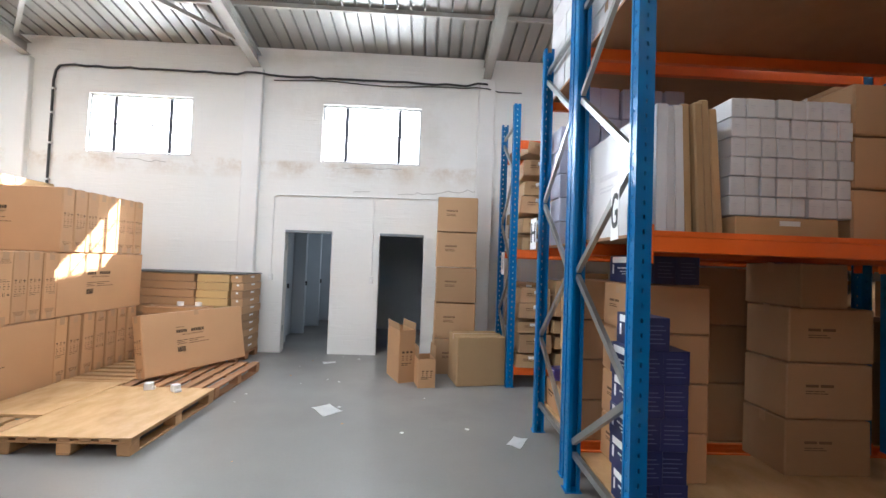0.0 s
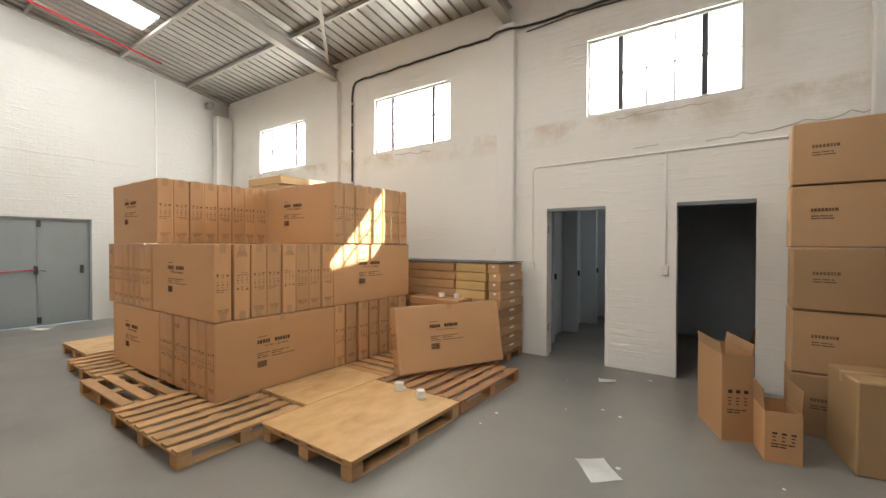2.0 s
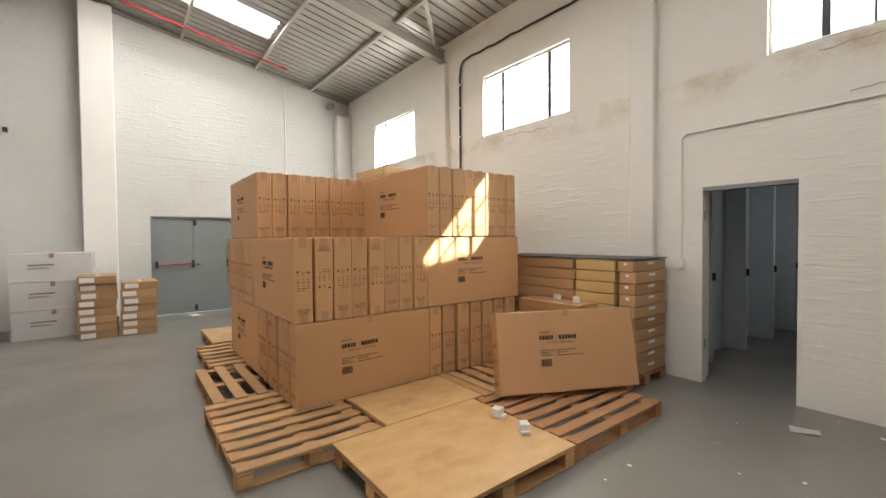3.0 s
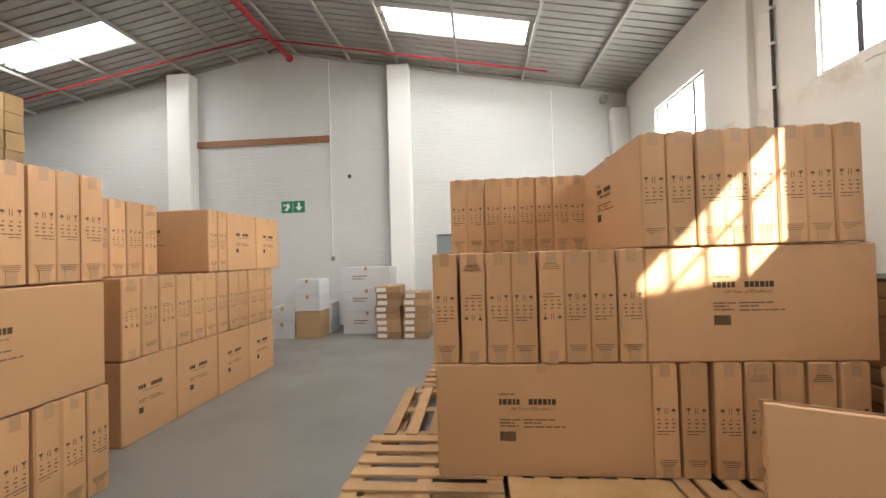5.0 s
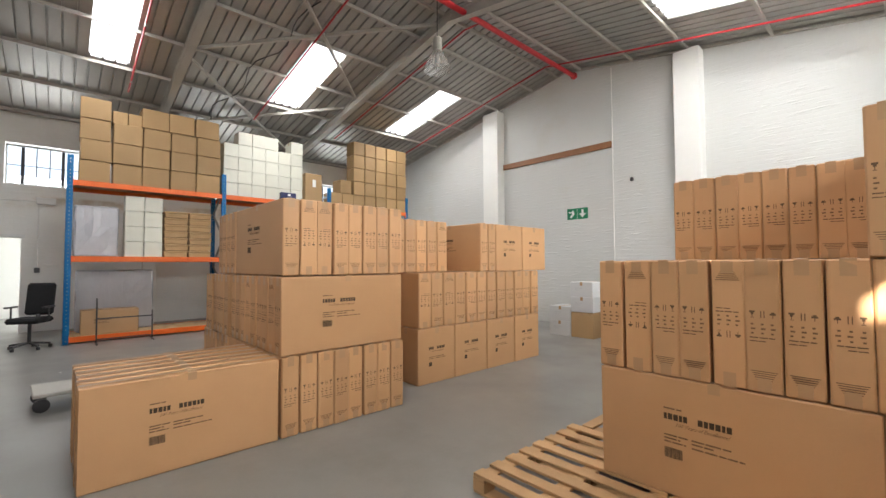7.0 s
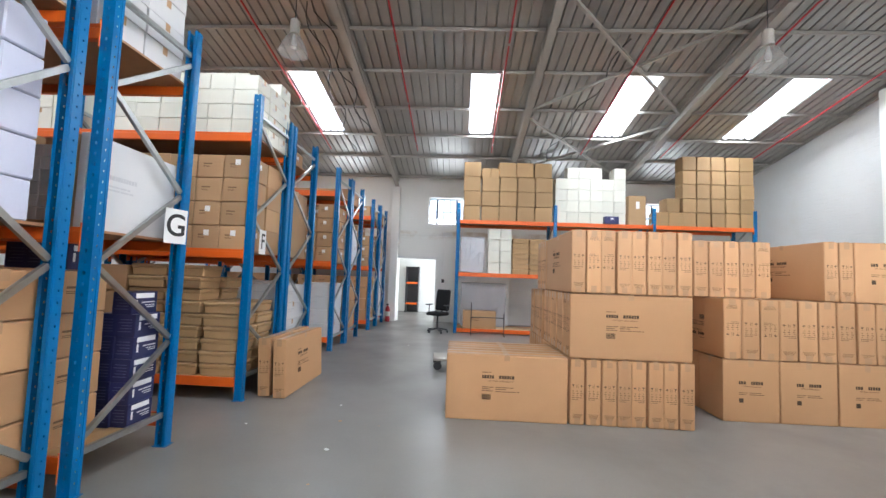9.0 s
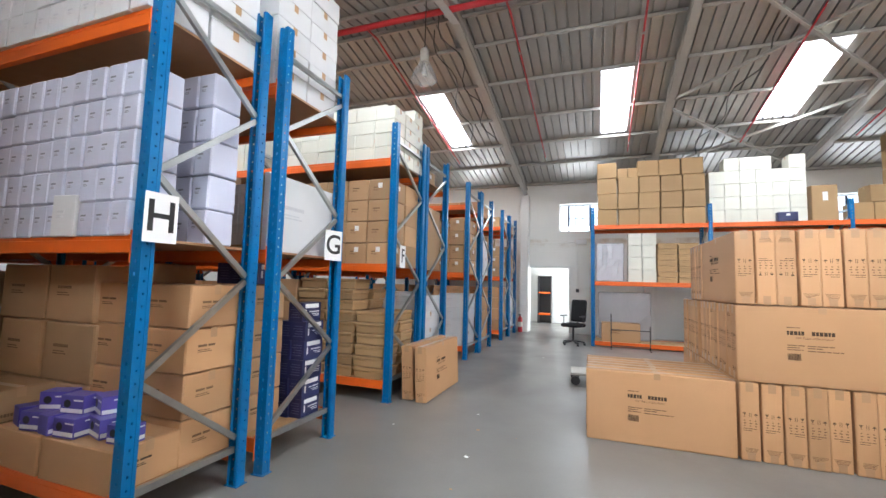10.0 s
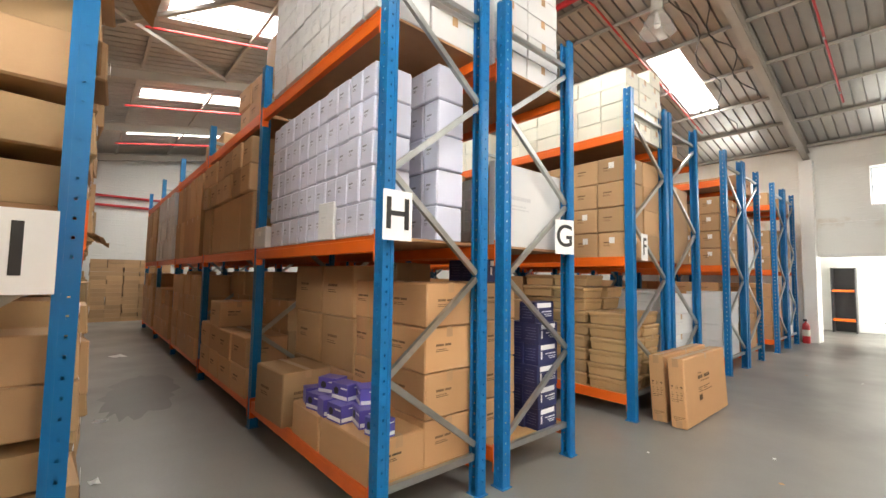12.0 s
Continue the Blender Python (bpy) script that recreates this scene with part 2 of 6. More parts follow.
M_FILM = mat("milky_stretch_film", (0.52, 0.52, 0.55), (0.44, 0.44, 0.47), 0.22, scale=3, fine=14, bump=0.5, dist=0.02, stretch=(1, 1, 0.4))


def translucent(name, colour, clear):
    """A milky sheet that passes daylight; clear is the share seen straight through."""
    m = bpy.data.materials.new(name)
    m.use_nodes = True
    n, k = m.node_tree.nodes, m.node_tree.links
    n.remove(n["Principled BSDF"])
    t, g, mx = n.new("ShaderNodeBsdfTranslucent"), n.new("ShaderNodeBsdfGlass"), n.new("ShaderNodeMixShader")
    nz, rp = n.new("ShaderNodeTexNoise"), n.new("ShaderNodeMapRange")
    nz.inputs["Scale"].default_value = 4.0
    rp.inputs["To Min"].default_value, rp.inputs["To Max"].default_value = clear * 0.4, clear * 1.6
    k.new(nz.outputs["Fac"], rp.inputs["Value"])
    t.inputs["Color"].default_value = (*colour, 1)
    g.inputs["IOR"].default_value, g.inputs["Roughness"].default_value = 1.15, 0.05
    k.new(rp.outputs[0], mx.inputs[0])
    k.new(t.outputs[0], mx.inputs[1])
    k.new(g.outputs[0], mx.inputs[2])
    k.new(mx.outputs[0], n["Material Output"].inputs["Surface"])
    return m




def milky_plastic(name, colour, milk):
    """Clear moulded plastic: seen through, with a milky share that catches the light."""
    m = bpy.data.materials.new(name)
    m.use_nodes = True
    n, k = m.node_tree.nodes, m.node_tree.links
    n.remove(n["Principled BSDF"])
    t, g, d, mx, my = n.new("ShaderNodeBsdfTransparent"), n.new("ShaderNodeBsdfGlossy"), n.new("ShaderNodeBsdfTranslucent"), n.new("ShaderNodeMixShader"), n.new("ShaderNodeMixShader")
    d.inputs["Color"].default_value = (*colour, 1)
    g.inputs["Roughness"].default_value = 0.2
    my.inputs[0].default_value, mx.inputs[0].default_value = 0.35, milk
    k.new(d.outputs[0], my.inputs[1])
    k.new(g.outputs[0], my.inputs[2])
    k.new(t.outputs[0], mx.inputs[1])
    k.new(my.outputs[0], mx.inputs[2])
    k.new(mx.outputs[0], n["Material Output"].inputs["Surface"])
    return m


M_BELL = milky_plastic("moulded_bell", (0.8, 0.8, 0.78), 0.32)
M_SHEET = translucent("translucent_sheet", (0.9, 0.92, 0.93), 0.0)
M_PANE = translucent("dusty_window_glass", (0.92, 0.94, 0.95), 0.15)


# ---- mesh helpers ----
def bx(bm, x0, y0, z0, x1, y1, z1, bevel=0.0):
    """A box between two corners, with its edges rounded where bevel is given."""
    v = [bm.verts.new(p) for p in ((x0, y0, z0), (x1, y0, z0), (x1, y1, z0), (x0, y1, z0), (x0, y0, z1), (x1, y0, z1), (x1, y1, z1), (x0, y1, z1))]
    f = [bm.faces.new([v[i] for i in q]) for q in ((3, 2, 1, 0), (4, 5, 6, 7), (0, 1, 5, 4), (1, 2, 6, 5), (2, 3, 7, 6), (3, 0, 4, 7))]
    if bevel:
        bmesh.ops.bevel(bm, geom=list({e for q in f for e in q.edges}), offset=bevel, segments=1, affect="EDGES")
    return bm


def bar(bm, a, b, w, d, up=(0, 0, 1)):
    """A straight bar of section w by d from a to b."""
    a, b = Vector(a), Vector(b)
    t = (b - a).normalized()
    s = t.cross(Vector(up)).normalized() * (w / 2)
    u = s.cross(t).normalized() * (d / 2)
    r = [[bm.verts.new(p + i * s + j * u) for i, j in ((-1, -1), (1, -1), (1, 1), (-1, 1))] for p in (a, b)]
    bm.faces.new(r[0][::-1]), bm.faces.new(r[1])
    for i in range(4):
        bm.faces.new((r[0][i], r[0][(i + 1) % 4], r[1][(i + 1) % 4], r[1][i]))
    return bm


def tube(bm, pts, r, n=10):
    """A round tube along points."""
    pts = [Vector(p) for p in pts]
    rings = []
    for i, p in enumerate(pts):
        t = (pts[min(i + 1, len(pts) - 1)] - pts[max(i - 1, 0)]).normalized()
        s = t.orthogonal().normalized() if not rings else (last - last.dot(t) * t).normalized()
        last, u = s, t.cross(s)
        rings.append([bm.verts.new(p + r * (math.cos(6.2832 * k / n) * s + math.sin(6.2832 * k / n) * u)) for k in range(n)])
    for a, b in zip(rings, rings[1:]):
        for k in range(n):
            bm.faces.new((a[k], a[(k + 1) % n], b[(k + 1) % n], b[k]))
    bm.faces.new(rings[0][::-1]), bm.faces.new(rings[-1])
    return bm


def lathe(bm, profile, n=20, c=(0, 0, 0)):
    """A turned shape from (radius, height) pairs."""
    rings = [[bm.verts.new((c[0] + r * math.cos(6.2832 * k / n), c[1] + r * math.sin(6.2832 * k / n), c[2] + z)) for k in range(n)] for r, z in profile]
    for a, b in zip(rings, rings[1:]):
        for k in range(n):
            bm.faces.new((a[k], a[(k + 1) % n], b[(k + 1) % n], b[k]))
    return bm


def strap(bm, W, HH, half, drop, axis="x", lift=0.0016):
    """A strip of tape over the top of a carton and down two of its sides, as one folded piece."""
    pts = ((-W / 2 - lift, HH - drop), (-W / 2 - lift, HH), (-W / 2 + 0.004, HH + lift), (W / 2 - 0.004, HH + lift), (W / 2 + lift, HH), (W / 2 + lift, HH - drop))
    rows = [[bm.verts.new((u, v, z) if axis == "x" else (v, u, z)) for v in (-half, half)] for u, z in pts]
    for a, b in zip(rows, rows[1:]):
        bm.faces.new((a[0], a[1], b[1], b[0]))
    return bm


def mesh(name, bm, material, smooth=False):
    me = bpy.data.meshes.new(name)
    bmesh.ops.recalc_face_normals(bm, faces=bm.faces[:])
    bm.to_mesh(me)
    bm.free()
    me.materials.append(material)
    if smooth:
        for p in me.polygons:
            p.use_smooth = True
    return me


def part(name, bm, material, parent, label="", smooth=False):
    """Links a bmesh (or a ready mesh) as one object under a thing or a part."""
    ob = new(name, bm if isinstance(bm, bpy.types.Mesh) else mesh(name, bm, material, smooth))
    ob.parent = parent
    return tagged(ob, label)


def thing(name, bm, material, label, category, group="", kind="", m=None, smooth=False):
    """A top-level thing: a mesh, or an Empty where bm is None."""
    ob = new(name, mesh(name, bm, material, smooth) if bm is not None else None)
    if m is not None:
        ob.matrix_basis = m
    return tagged(ob, label, category, group, kind)


def structure(name, bm, material, label, category, smooth=False):
    return thing(name, bm, material, label, category, kind="structure", smooth=smooth)


def slab(bm, axis, v0, v1, u0, u1, z0, z1, holes):
    """A wall of thickness v0..v1, running along u, with rectangular holes (u0, u1, z0, z1) cut through it."""
    us = sorted({u0, u1, *[h[0] for h in holes], *[h[1] for h in holes]})
    zs = sorted({z0, z1, *[h[2] for h in holes], *[h[3] for h in holes]})
    us, zs = [u for u in us if u0 <= u <= u1], [z for z in zs if z0 <= z <= z1]
    solid = lambda a, b: not any(h[0] < (a[0] + a[1]) / 2 < h[1] and h[2] < (b[0] + b[1]) / 2 < h[3] for h in holes)
    U, Z = list(zip(us, us[1:])), list(zip(zs, zs[1:]))
    P = (lambda u, v, z: (u, v, z)) if axis == "x" else (lambda u, v, z: (v, u, z))
    q = lambda *p: bm.faces.new([bm.verts.new(P(*c)) for c in p])
    for i, a in enumerate(U):
        for j, b in enumerate(Z):
            if not solid(a, b):
                continue
            for v in (v0, v1):
                q((a[0], v, b[0]), (a[1], v, b[0]), (a[1], v, b[1]), (a[0], v, b[1]))
            if i == 0 or not solid(U[i - 1], b):
                q((a[0], v0, b[0]), (a[0], v1, b[0]), (a[0], v1, b[1]), (a[0], v0, b[1]))
            if i == len(U) - 1 or not solid(U[i + 1], b):
                q((a[1], v0, b[0]), (a[1], v1, b[0]), (a[1], v1, b[1]), (a[1], v0, b[1]))
            if j == 0 or not solid(a, Z[j - 1]):
                q((a[0], v0, b[0]), (a[1], v0, b[0]), (a[1], v1, b[0]), (a[0], v1, b[0]))
            if j == len(Z) - 1 or not solid(a, Z[j + 1]):
                q((a[0], v0, b[1]), (a[1], v0, b[1]), (a[1], v1, b[1]), (a[0], v1, b[1]))
    bmesh.ops.remove_doubles(bm, verts=bm.verts[:], dist=0.0005)
    return bm


# ---- the hall ----
WX, EX, NY, SY = -10.57, 17.0, 7.14, -8.9
RIDGE_Y, RIDGE_Z, SLOPE = -0.88, 6.57, 0.183
RAFTERS = [-6.45, -2.7, 1.2, 5.05, 8.9, 12.75, 16.6]
roof_z = lambda y: RIDGE_Z - SLOPE * abs(y - RIDGE_Y)
DOORS_N = [(-2.14, -1.29), (-0.57, 0.245)]
WINS_N = [(-9.13, -7.45), (-5.40, -3.72), (-1.56, 0.10)]
WZ0, WZ1 = 3.21, 4.19
WINS_S = [(-1.27, 0.04), (2.35, 3.7), (-9.2, -7.5), (-5.3, -3.7)]
WT = 0.30

structure("floor", bx(bmesh.new(), WX - 0.4, SY - 0.4, -0.25, EX + 0.4, NY + 0.4, 0.0), M_FLOOR, "grey painted concrete warehouse floor, scuffed and dusty", "floor")
structure("ground", bx(bmesh.new(), -400, -400, -0.6, 400, 400, -0.26), M_PILASTER, "pale dusty ground outside the warehouse walls", "ground")
structure("wall_north", slab(bmesh.new(), "x", NY, NY + WT, WX - WT, EX + WT, -0.02, roof_z(NY), [(a, b, -0.03, 2.04) for a, b in DOORS_N] + [(a, b, WZ0, WZ1) for a, b in WINS_N]), M_WALL_X, "white painted brick wall with two doorways and high steel windows", "wall")
structure("wall_south", slab(bmesh.new(), "x", SY - WT, SY, WX - WT, EX + WT, -0.02, roof_z(SY), [(-0.27, 1.05, -0.03, 2.2)] + [(a, b, 3.45, 4.4) for a, b in WINS_S]), M_WALL_X, "white painted brick wall with a doorway and high windows", "wall")


def gable(x0, x1, holes, name, label):
    """An end wall with its top running up to the ridge."""
    bm = slab(bmesh.new(), "y", x0, x1, SY - WT, NY + WT, -0.02, 4.9, holes)
    for x in (x0, x1):
        bm.faces.new([bm.verts.new((x, y, z)) for y, z in ((SY - WT, 4.9), (NY + WT, 4.9), (NY + WT, roof_z(NY + WT)), (RIDGE_Y, RIDGE_Z), (SY - WT, roof_z(SY - WT)))])
    structure(name, bm, M_WALL_Y_DIMMED, label, "wall")


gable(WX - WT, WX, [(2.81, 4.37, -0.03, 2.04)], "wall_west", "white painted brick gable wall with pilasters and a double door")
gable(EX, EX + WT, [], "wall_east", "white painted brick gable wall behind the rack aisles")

# roof sheeting: one ceiling mesh of ribbed sheets, open where the translucent sheets lie
SKY_X = [(-9.02, -8.25), (-5.5, -4.72), (-1.95, -1.19), (2.24, 3.0), (6.2, 6.9), (10.25, 10.9), (13.7, 14.4)]
SKY_S, SKY_N = (-5.75, -3.18), (2.15, 4.75)


def roof_sheets(y0, y1, name):
    bm = bmesh.new()
    x, pitch = WX - 0.5, 0.2
    prof = []
    while x < EX + 0.5:
        prof += [(x, 0.0), (x + 0.164, 0.0), (x + 0.168, 0.05), (x + 0.194, 0.05)]
        x += pitch
    ys = [y0, *([SKY_S[0], SKY_S[1]] if y0 < -5 else [SKY_N[0], SKY_N[1]]), y1]
    for (a, za), (b, zb) in zip(prof, prof[1:]):
        mid = (a + b) / 2
        for i in range(3):
            if i == 1 and any(s0 < mid < s1 for s0, s1 in SKY_X):
                continue
            p, r = ys[i], ys[i + 1]
            bm.faces.new([bm.verts.new(c) for c in ((a, p, roof_z(p) + za), (b, p, roof_z(p) + zb), (b, r, roof_z(r) + zb), (a, r, roof_z(r) + za))])
    bmesh.ops.remove_doubles(bm, verts=bm.verts[:], dist=0.0005)
    return structure(name, bm, M_ROOF, "grey galvanised ribbed roof sheeting seen from below", "ceiling")


roof_sheets(SY - 0.45, RIDGE_Y, "ceiling_south")
roof_sheets(RIDGE_Y, NY + 0.45, "ceiling_north")


def area_lamp(name, at, aim, sx, sy, watts, colour):
    d = bpy.data.lights.new(name, "AREA")
    d.shape, d.size, d.size_y, d.energy, d.color = "RECTANGLE", sx, sy, watts, colour
    ob = new(name, d)
    ob.matrix_world = look(at, Vector(at) + Vector(aim))
    return ob


n_sky = 0
for i, (s0, s1) in enumerate(SKY_X):
    for ya, yb in (SKY_S, SKY_N):
        n_sky += 1
        bm = bmesh.new()
        g = 0.12
        for k in range(4):
            xa, xb = s0 - 0.24 + (s1 - s0 + 0.48) * k / 4, s0 - 0.24 + (s1 - s0 + 0.48) * (k + 1) / 4
            bm.faces.new([bm.verts.new(c) for c in ((xa, ya - g, roof_z(ya - g) + 0.06), (xb, ya - g, roof_z(ya - g) + 0.06), (xb, yb + g, roof_z(yb + g) + 0.06), (xa, yb + g, roof_z(yb + g) + 0.06))])
        structure("skylight_%d" % n_sky, bm, M_SHEET, "translucent white skylight sheet in the ribbed roof, glowing with daylight", "skylight")
        ym = (ya + yb) / 2
        lean = SLOPE if ym > RIDGE_Y else -SLOPE
        area_lamp("skylight_daylight", ((s0 + s1) / 2, ym, roof_z(ym) + 0.02), (0, -lean, -1), s1 - s0, yb - ya, SKYLIGHT_W, (0.93, 0.97, 1.0))

# rafters, purlins and knee braces
for i, rx in enumerate(RAFTERS):
    bm = bmesh.new()
    for ya, yb in ((SY, RIDGE_Y), (RIDGE_Y, NY)):
        for dz, w, d in ((0.075, 0.14, 0.012), (0.175, 0.012, 0.2), (0.275, 0.14, 0.012)):
            bar(bm, (rx, ya, roof_z(ya) - 0.06 - dz), (rx, yb, roof_z(yb) - 0.06 - dz), w, d)
    structure("rafter_%d" % (i + 1), bm, M_STEEL, "grey painted steel portal rafter under the roof", "roof beam")
PURLINS = [SY + 0.25, -7.16, -5.85, -4.52, -3.1, -1.88, -1.1, -0.42, 0.87, 2.03, 3.42, 4.86, 6.15]
for i, py in enumerate(PURLINS):
    bm = bmesh.new()
    z = roof_z(py)
    bx(bm, WX + 0.02, py - 0.025, z - 0.075, EX - 0.02, py + 0.025, z - 0.012)
    structure("purlin_%d" % (i + 1), bm, M_STEEL, "grey steel purlin running under the roof sheets", "roof beam")

# a slim steel angle closes the sheeting along the gable wall
bm = bmesh.new()
for ya, yb in ((SY, RIDGE_Y), (RIDGE_Y, NY)):
    bar(bm, (WX + 0.035, ya, roof_z(ya) - 0.045), (WX + 0.035, yb, roof_z(yb) - 0.045), 0.06, 0.05)
structure("trim_gable", bm, M_STEEL, "slim grey steel angle along the top of the gable wall", "trim")

for i, (xa, ya, xb, yb) in enumerate(((-6.45, 6.95, -2.7, 3.4), (-2.7, 6.95, -6.45, 3.4), (-6.45, -8.3, -2.7, -4.62), (-2.7, -7.9, -6.45, -4.9), (-6.45, -4.42, -2.7, -0.75), (-2.7, -4.44, -6.45, -1.25), (5.05, 6.95, 8.9, 3.4), (8.9, 6.95, 5.05, 3.4))):
    structure("roof_brace_%d" % (i + 1), bar(bmesh.new(), (xa, ya, roof_z(ya) - 0.14), (xb, yb, roof_z(yb) - 0.14), 0.06, 0.06), M_STEEL, "grey steel diagonal brace between two rafters", "roof brace")

# pilasters
k = 0
for rx in RAFTERS[:-1]:
    for y0, y1, top in ((NY - 0.09, NY + 0.02, 4.72), (SY - 0.02, SY + 0.28, 4.72)):
        k += 1
        structure("pilaster_%d" % k, bx(bmesh.new(), rx - 0.14, y0, -0.01, rx + 0.14, y1, top, 0.012), M_PILASTER, "white painted masonry pilaster carrying a rafter", "pilaster")
for y0, y1 in ((-3.5, -2.93), (1.80, 2.29), (6.75, 7.13)):
    k += 1
    structure("pilaster_%d" % k, bx(bmesh.new(), WX - 0.02, y0, -0.01, WX + (0.3 if y0 < 6 else 0.2), y1, roof_z((y0 + y1) / 2) - (0.12 if y0 < 6 else 0.45), 0.012), M_PILASTER, "white painted masonry pilaster on the gable wall", "pilaster")


def window(name, axis_y, inward, x0, x1, z0, z1, cols, rows):
    """A steel window in a north or south wall: frame, glazing bars, panes and sill."""
    w = structure(name, bx(bmesh.new(), x0, axis_y - 0.02, z0, x1, axis_y + 0.02, z0 + 0.035), M_FRAMEW, "high steel-framed window, bright with daylight", "window")
    bm = bmesh.new()
    for a, b in ((x0, x0 + 0.03), (x1 - 0.03, x1)):
        bx(bm, a, axis_y - 0.02, z0 + 0.035, b, axis_y + 0.02, z1)
    bx(bm, x0 + 0.03, axis_y - 0.02, z1 - 0.035, x1 - 0.03, axis_y + 0.02, z1)
    part("window_frame", bm, M_FRAMEW, w)
    for i in range(1, len(cols) - 1):
        x = x0 + (x1 - x0) * cols[i]
        t = 0.03 if i in (1, len(cols) - 2) else 0.009
        part("glazing_bar", bx(bmesh.new(), x - t, axis_y - 0.008, z0 + 0.035, x + t, axis_y + 0.008, z1 - 0.035), M_DARKST, w)
    for j in range(1, rows):
        z = z0 + (z1 - z0) * j / rows
        part("glazing_bar", bx(bmesh.new(), x0 + 0.03, axis_y - 0.007, z - 0.008, x1 - 0.03, axis_y + 0.007, z + 0.008), M_DARKST, w)
    for u, v in zip(cols, cols[1:]):
        for j in range(rows):
            a, b = x0 + (x1 - x0) * u, x0 + (x1 - x0) * v
            c, d = z0 + (z1 - z0) * j / rows, z0 + (z1 - z0) * (j + 1) / rows
            p = part("pane", bx(bmesh.new(), a + 0.004, axis_y - 0.002, c + 0.004, b - 0.004, axis_y + 0.002, d - 0.004), M_PANE, w)
            p.visible_shadow = False
    return w


COLS = (0, 0.24, 0.42, 0.60, 0.78, 1)
for i, (a, b) in enumerate(WINS_N):
    window("window_%d" % (i + 1), NY + 0.06, -1, a, b, WZ0, WZ1, COLS, 2)
    area_lamp("window_daylight", ((a + b) / 2, NY + 0.20, (WZ0 + WZ1) / 2), (0, -1, -0.15), b - a - 0.1, 0.9, WINDOW_W, (0.95, 0.98, 1.0))
for i, (a, b) in enumerate(WINS_S):
    window("window_%d" % (i + 4), SY - 0.24, 1, a, b, 3.45, 4.4, COLS, 2)
    area_lamp("window_daylight", ((a + b) / 2, SY - 0.20, 3.92), (0, 1, -0.15), b - a - 0.1, 0.85, 4.0, (0.95, 0.98, 1.0))

# an unseen block added outside, whose sloping top edge cuts off the low sun
bm = bmesh.new()
lo = [bm.verts.new(p) for p in ((2.2, 7.7, -0.25), (12, 7.7, -0.25), (12, 17, -0.25), (2.2, 17, -0.25))]
hi = [bm.verts.new(p) for p in ((2.2, 7.7, 5.56), (12, 7.7, 5.56), (12, 17, 7.05), (2.2, 17, 7.05))]
bm.faces.new(lo[::-1]), bm.faces.new(hi)
for q in range(4):
    bm.faces.new((lo[q], lo[(q + 1) % 4], hi[(q + 1) % 4], hi[q]))
structure("wall_outbuilding", bm, M_PILASTER, "plain unseen block beside the hall, added to cut off the low sun", "building")


# ---- cartons ----
MADE = {}


def put(key, build, m):
    """Places one more of a kind: the first is built, the rest are copies."""
    if key not in MADE:
        MADE[key] = build()
        MADE[key].matrix_basis = m
        return MADE[key]
    return copy_thing(MADE[key], m)


def ink_rows(bm, plane, u0, w0, rows, seed):
    """Plain bars in place of print. rows: (left, height above, length, bar height); a long row breaks into words."""
    rnd = random.Random(seed)
    for left, up, length, h in rows:
        u = left
        while u < left + length - h:
            if h > 0.033:
                s = rnd.choice((0.017, 0.021, 0.025))
                plane(bm, u0 + u, w0 + up, u0 + u + s, w0 + up + h)
                u += s + 0.006
                continue
            if h > 0.02:
                s = min(h * rnd.uniform(0.45, 0.85), left + length - u)
                plane(bm, u0 + u, w0 + up, u0 + u + s, w0 + up + h)
                u += s + h * 0.22
                continue
            s = min(h * rnd.uniform(4, 9), left + length - u)
            plane(bm, u0 + u, w0 + up, u0 + u + s, w0 + up + h)
            u += s + h * 0.8


SLOGAN = {}


def slogan(parent, side, at, up, size):
    """The slanted line of lettering under the name on a carton, on its north (1) or south (-1) face."""
    if "mesh" not in SLOGAN:
        cu = bpy.data.curves.new("slogan", "FONT")
        cu.body, cu.size, cu.shear, cu.extrude, cu.resolution_u, cu.space_character = "100 Years of Excellence!", 1.0, 0.45, 0.02, 1, 0.92
        tmp = new("slogan_text", cu)
        me = bpy.data.meshes.new_from_object(tmp.evaluated_get(bpy.context.evaluated_depsgraph_get()))
        bpy.data.objects.remove(tmp)
        me.materials.clear()
        me.materials.append(M_INK2)
        SLOGAN["mesh"] = me
    o = part("lettering", SLOGAN["mesh"], None, parent, "slanted printed line of small lettering")
    o.matrix_basis = pose(-side * at, side * up[0], up[1], 90, 0, 180 if side > 0 else 0) @ Matrix.Scale(size, 4)
    return o


L, T, H = 1.335, 0.1655, 0.712


